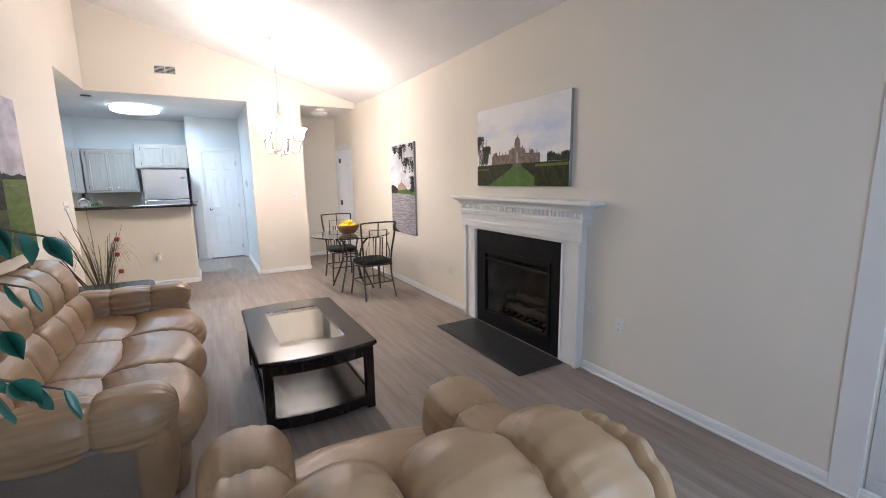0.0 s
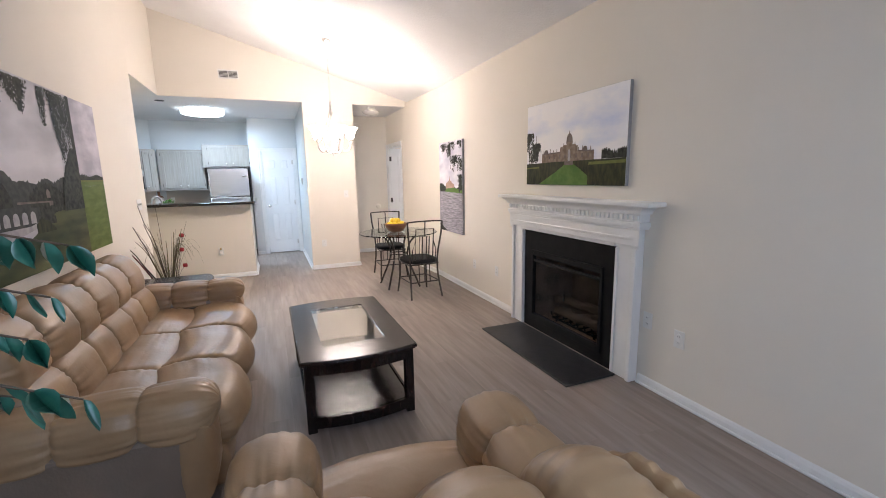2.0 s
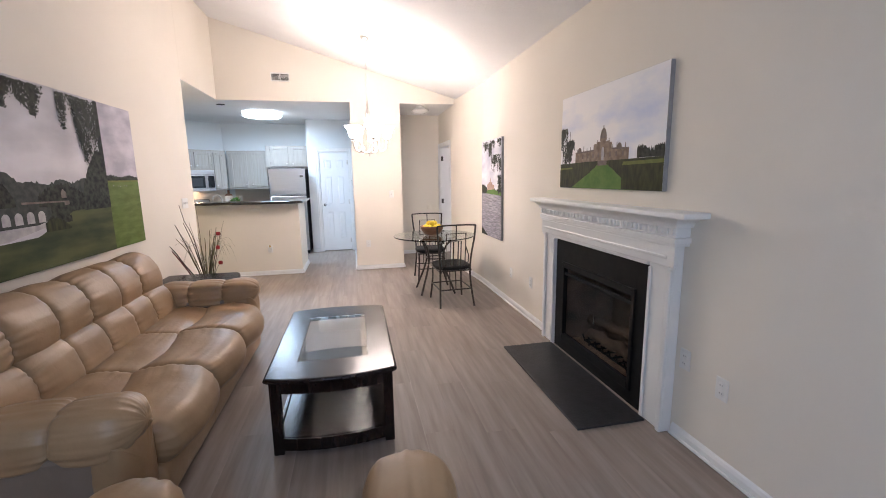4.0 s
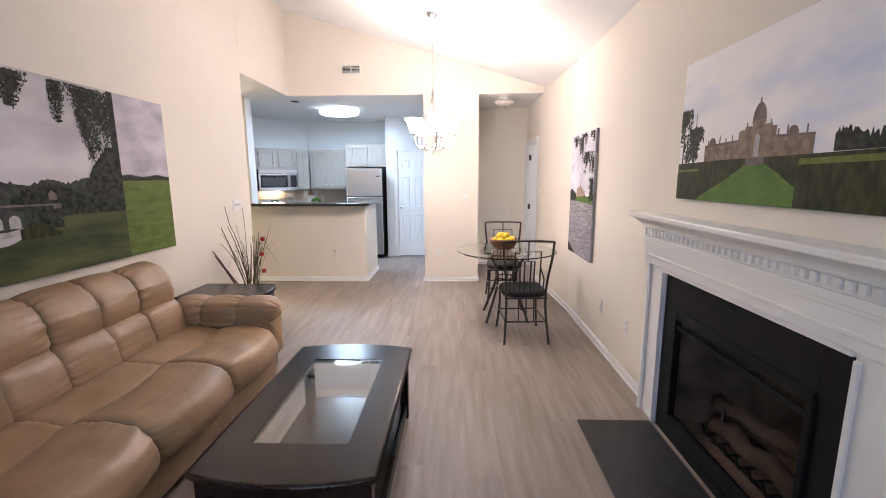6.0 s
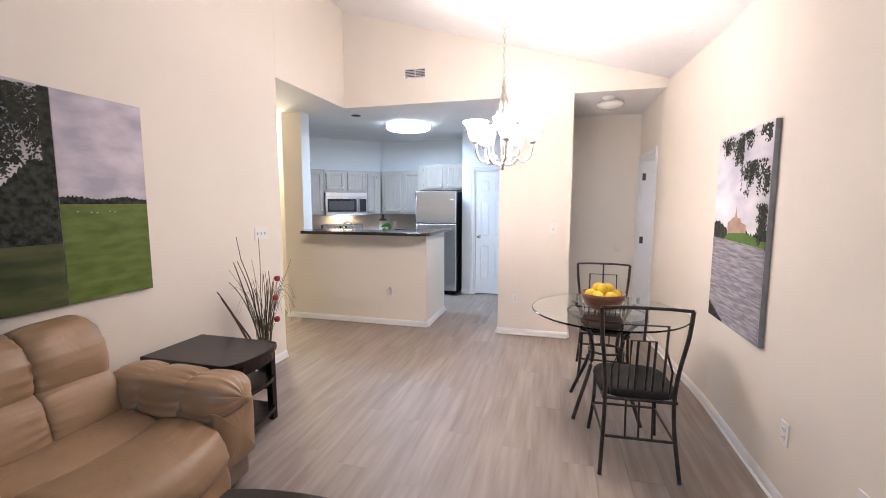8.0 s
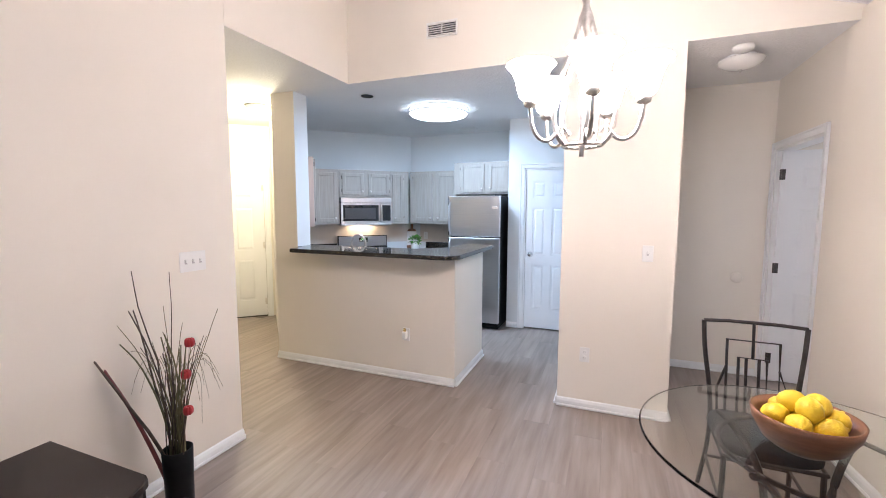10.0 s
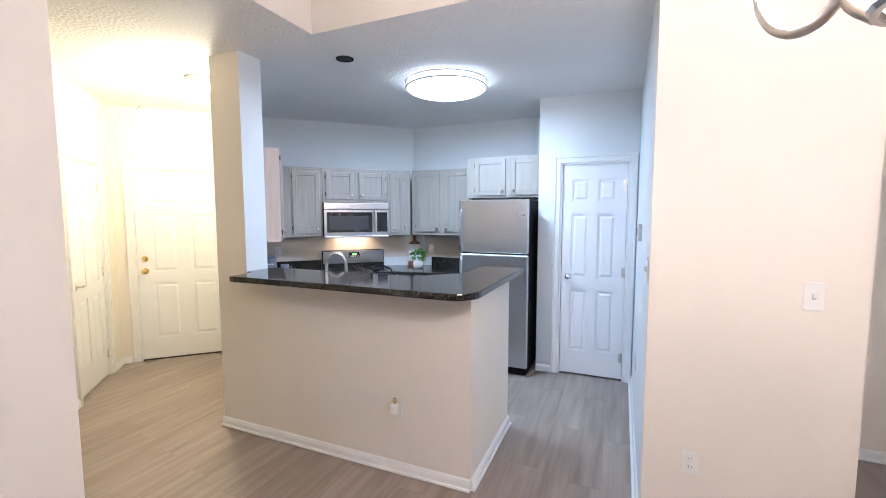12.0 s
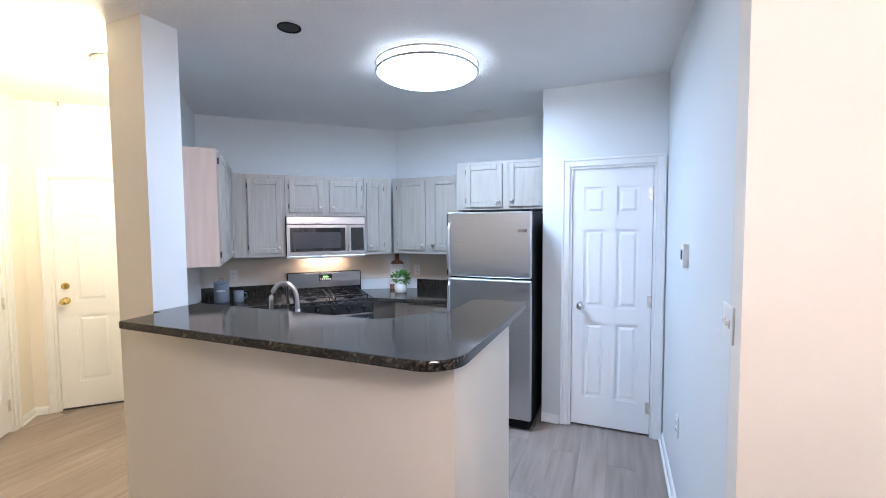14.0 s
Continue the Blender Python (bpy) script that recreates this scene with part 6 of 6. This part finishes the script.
def leafage(bm, p, d, s, rnd, droop=0.0):
    """One pointed leaf of two folded halves from p along d."""
    d = (Vector(d) + Vector((0, 0, -droop))).normalized()
    u = d.cross(Vector((rnd.random() - 0.5, rnd.random() - 0.5, 1.0))).normalized()
    w = u.cross(d).normalized()
    L = [(0, 0), (0.12, 0.16), (0.30, 0.27), (0.50, 0.28), (0.72, 0.17), (0.88, 0.06), (1.0, 0)]
    mid = [bm.verts.new(p + d * s * a - w * s * 0.10 * math.sin(a * 3)) for a, _ in L]
    for sg in (-1, 1):
        ed = [mid[0]] + [bm.verts.new(p + d * s * a + u * sg * s * b + w * s * 0.06) for a, b in L[1:-1]] + [mid[-1]]
        for i in range(len(L) - 1):
            q = [mid[i], mid[i + 1], ed[i + 1], ed[i]]
            q = [v for k, v in enumerate(q) if v not in q[:k]]
            if len(q) > 2:
                bm.faces.new(q)


rnd = random.Random(12)
part("leaves", leaf_cloud(rnd, 170, (0, 0, 0.15), (0.085, 0.085, 0.07), 0.035), "herb", ob, "bright green small leaves")

# ---- vase of dried stems ----


def twig_vase():
    root = thing("twig_vase", "dark vase of dried twigs, reeds and red blooms", "vase", pose(-0.67, 6.0, 0))
    part("vase", smoothed(lathe(B(), [(0.055, 0), (0.062, 0.01), (0.066, 0.2), (0.07, 0.34), (0.064, 0.342), (0.06, 0.16), (0.03, 0.14)], seg=28)), "black_matt", root, "matt black cylinder vase")
    rnd = random.Random(5)

    def stem(tip, mid, r, name, material, wob=0.0):
        dz = Vector((0, 0, -0.04))
        a, b, c2 = Vector((rnd.gauss(0, 0.02), rnd.gauss(0, 0.02), 0.15)), Vector(mid) + dz, Vector(tip) + dz
        pts = []
        for i in range(13):
            t = i / 12
            p = a * (1 - t) ** 2 + b * 2 * t * (1 - t) + c2 * t * t
            p += Vector((noise.noise(Vector((t * 5, wob, 1))), noise.noise(Vector((t * 5, wob, 7))), 0)) * wob * 0.03 * t
            pts.append(p)
        return part(name, tube(B(), pts, [r * (1 - 0.6 * i / 12) for i in range(13)], 6), material, root)
    stem((-0.20, -0.06, 1.28), (-0.02, 0, 0.75), 0.006, "twig", "twig", 1.6)
    stem((-0.06, 0.06, 1.27), (-0.04, 0.03, 0.8), 0.004, "twig", "twig", 0.5)
    stem((-0.38, -0.20, 0.98), (-0.16, -0.10, 0.66), 0.011, "twig", "dark_red", 0.3)
    stem((-0.36, -0.24, 1.02), (-0.15, -0.12, 0.66), 0.009, "twig", "twig", 0.9)
    stem((-0.27, 0.0, 1.08), (-0.12, 0.0, 0.68), 0.008, "twig", "twig", 0.8)
    for k in range(26):
        a = rnd.uniform(-0.24, 0.20)
        stem((a, rnd.uniform(-0.16, 0.16), rnd.uniform(0.85, 1.1)), (a * 0.35, rnd.uniform(-0.03, 0.03), 0.68), 0.007 if k < 9 else 0.0035, "reed", "reed" if k % 3 else "twig", 0.4)
    for k in range(15):
        a = rnd.uniform(-0.2, 0.26)
        tip = Vector((a + 0.14 * (1 if a > 0 else -1), rnd.uniform(-0.12, 0.12), rnd.uniform(0.62, 0.85)))
        stem(tip, (a, rnd.uniform(-0.05, 0.05), 1.18), 0.0018, "grass_blade", "reed", 0.4)
    for x, yy, z in ((0.16, -0.02, 0.95), (0.15, -0.04, 0.80), (0.165, -0.05, 0.63)):
        s = stem((x, yy, z), (x * 0.6, yy * 0.5, 0.60), 0.003, "bloom_stem", "twig", 0.2)
        bm = B()
        for i in range(7):
            aa = 2 * math.pi * i / 7
            cushion(bm, (x + 0.012 * math.cos(aa), yy + 0.012 * math.sin(aa), z - 0.034), (0.022, 0.022, 0.042), 2.2, nu=8, nv=6)
        part("bloom", bm, "red", s, "dried red bloom")
    return root


twig_vase()

# ---- foliage plant beside the sofa, near the window ----


def foliage_plant():
    root = thing("foliage_plant", "tall potted plant with drooping teal-green leaves", "plant", pose(-0.47, 1.62, 0))
    part("pot", smoothed(lathe(B(), [(0.13, 0), (0.14, 0.01), (0.17, 0.28), (0.175, 0.30), (0.16, 0.30), (0.155, 0.26), (0.01, 0.25)], seg=32)), "terracotta", root)
    rnd = random.Random(21)
    for k in range(3):
        a = k * 2.1
        part("trunk", tube(B(), [(0.03 * math.cos(a), 0.03 * math.sin(a), 0.25), (0.05 * math.cos(a + 1), 0.05 * math.sin(a + 1), 0.7), (0.04 * math.cos(a + 2), 0.04 * math.sin(a + 2), 1.25)], [0.014, 0.011, 0.007], 8), "stem", root)
    # branches: base height, heading in degrees, reach, drop at the tip
    rows = [(1.36, 22, 0.50, -0.06), (1.43, 26, 0.54, -0.04), (1.40, 38, 0.42, 0.0), (1.47, 10, 0.40, 0.0), (1.22, 18, 0.52, -0.12), (1.18, 34, 0.44, -0.09), (0.86, 10, 0.52, -0.10),
            (1.50, 24, 0.40, -0.02), (1.30, 26, 0.46, -0.08), (1.1, 150, 0.35, 0.02), (1.2, 210, 0.35, 0.02), (1.2, 270, 0.35, 0.02), (0.9, 250, 0.35, -0.05), (0.85, 180, 0.3, -0.05), (1.45, 80, 0.35, 0.02), (0.9, 95, 0.3, -0.05)]
    for z, ang, reach, drop in rows:
        a = radians(ang)
        d = Vector((math.cos(a), math.sin(a), 0))
        pts = [Vector((0, 0, z - 0.1)) + d * reach * t + Vector((0, 0, 0.10 * math.sin(t * 2.4) + (drop) * t * t)) for t in (0, 0.25, 0.5, 0.75, 1.0)]
        br = part("branch", tube(B(), pts, [0.006, 0.005, 0.004, 0.003, 0.002], 6), "stem", root)
        bm = B()
        for i in range(13):
            t = 0.24 + 0.76 * i / 12
            j = min(3, int(t * 4))
            p = pts[j].lerp(pts[j + 1], t * 4 - j)
            side = Vector((-d.y, d.x, 0)) * (1 if i % 2 else -1)
            leafage(bm, p, d * 0.5 + side * rnd.uniform(0.3, 0.9), rnd.uniform(0.05, 0.082), rnd, droop=rnd.uniform(0.5, 2.6))
        part("leaves", smoothed(bm), "leaf", br)
    return root


foliage_plant()
# ---- floor ----
fl = structure("floor", box(B(), -5.0, 4.3, YF - 0.12, 10.95, -0.12, -0.004), "slab", "grey-brown wood-look plank floor", "floor")
PW, PL = 0.18, 1.22
plank_mesh = None
for i in range(-24, 24):
    off = (i * 0.47) % 1.0 * PL
    x = i * PW + 0.06
    for k in range(-1, 10):
        y = k * PL + off - 0.8
        cx, cy = x + PW / 2, y + PL / 2
        if x > 4.2 or y > 10.9 or y + PL < YF or x < -4.3:
            continue
        living = XL - 0.2 < cx < XR + 0.1 and YF - 0.3 < cy < YB
        north = cy > 6.3 and cx < XR + 0.1 and cy - cx < 12.9 and cx + cy > 3.6
        hall = -3.1 < cx < XL and 4.5 < cy < 8
        room = cx >= XR and 7.9 < cy < 9.9
        if not (living or north or hall or room):
            continue
        # planks are cut at the end walls
        y0 = max(y, YF - 0.08 if cx > XL - 0.1 else 4.60)
        y1 = min(y + PL, 10.92)
        if y1 - y0 < 0.05:
            continue
        at = pose(x, y0, 0) @ Matrix.Diagonal((1, (y1 - y0) / PL, 1, 1))
        if plank_mesh is None:
            p = part("plank", box(B(), 0.0004, PW - 0.0004, 0.0004, PL - 0.0004, -0.0038, 0.0), "plank", fl, m=at)
            plank_mesh = p.data
        else:
            p = new("plank", plank_mesh)
            p.parent, p.matrix_basis = fl, at
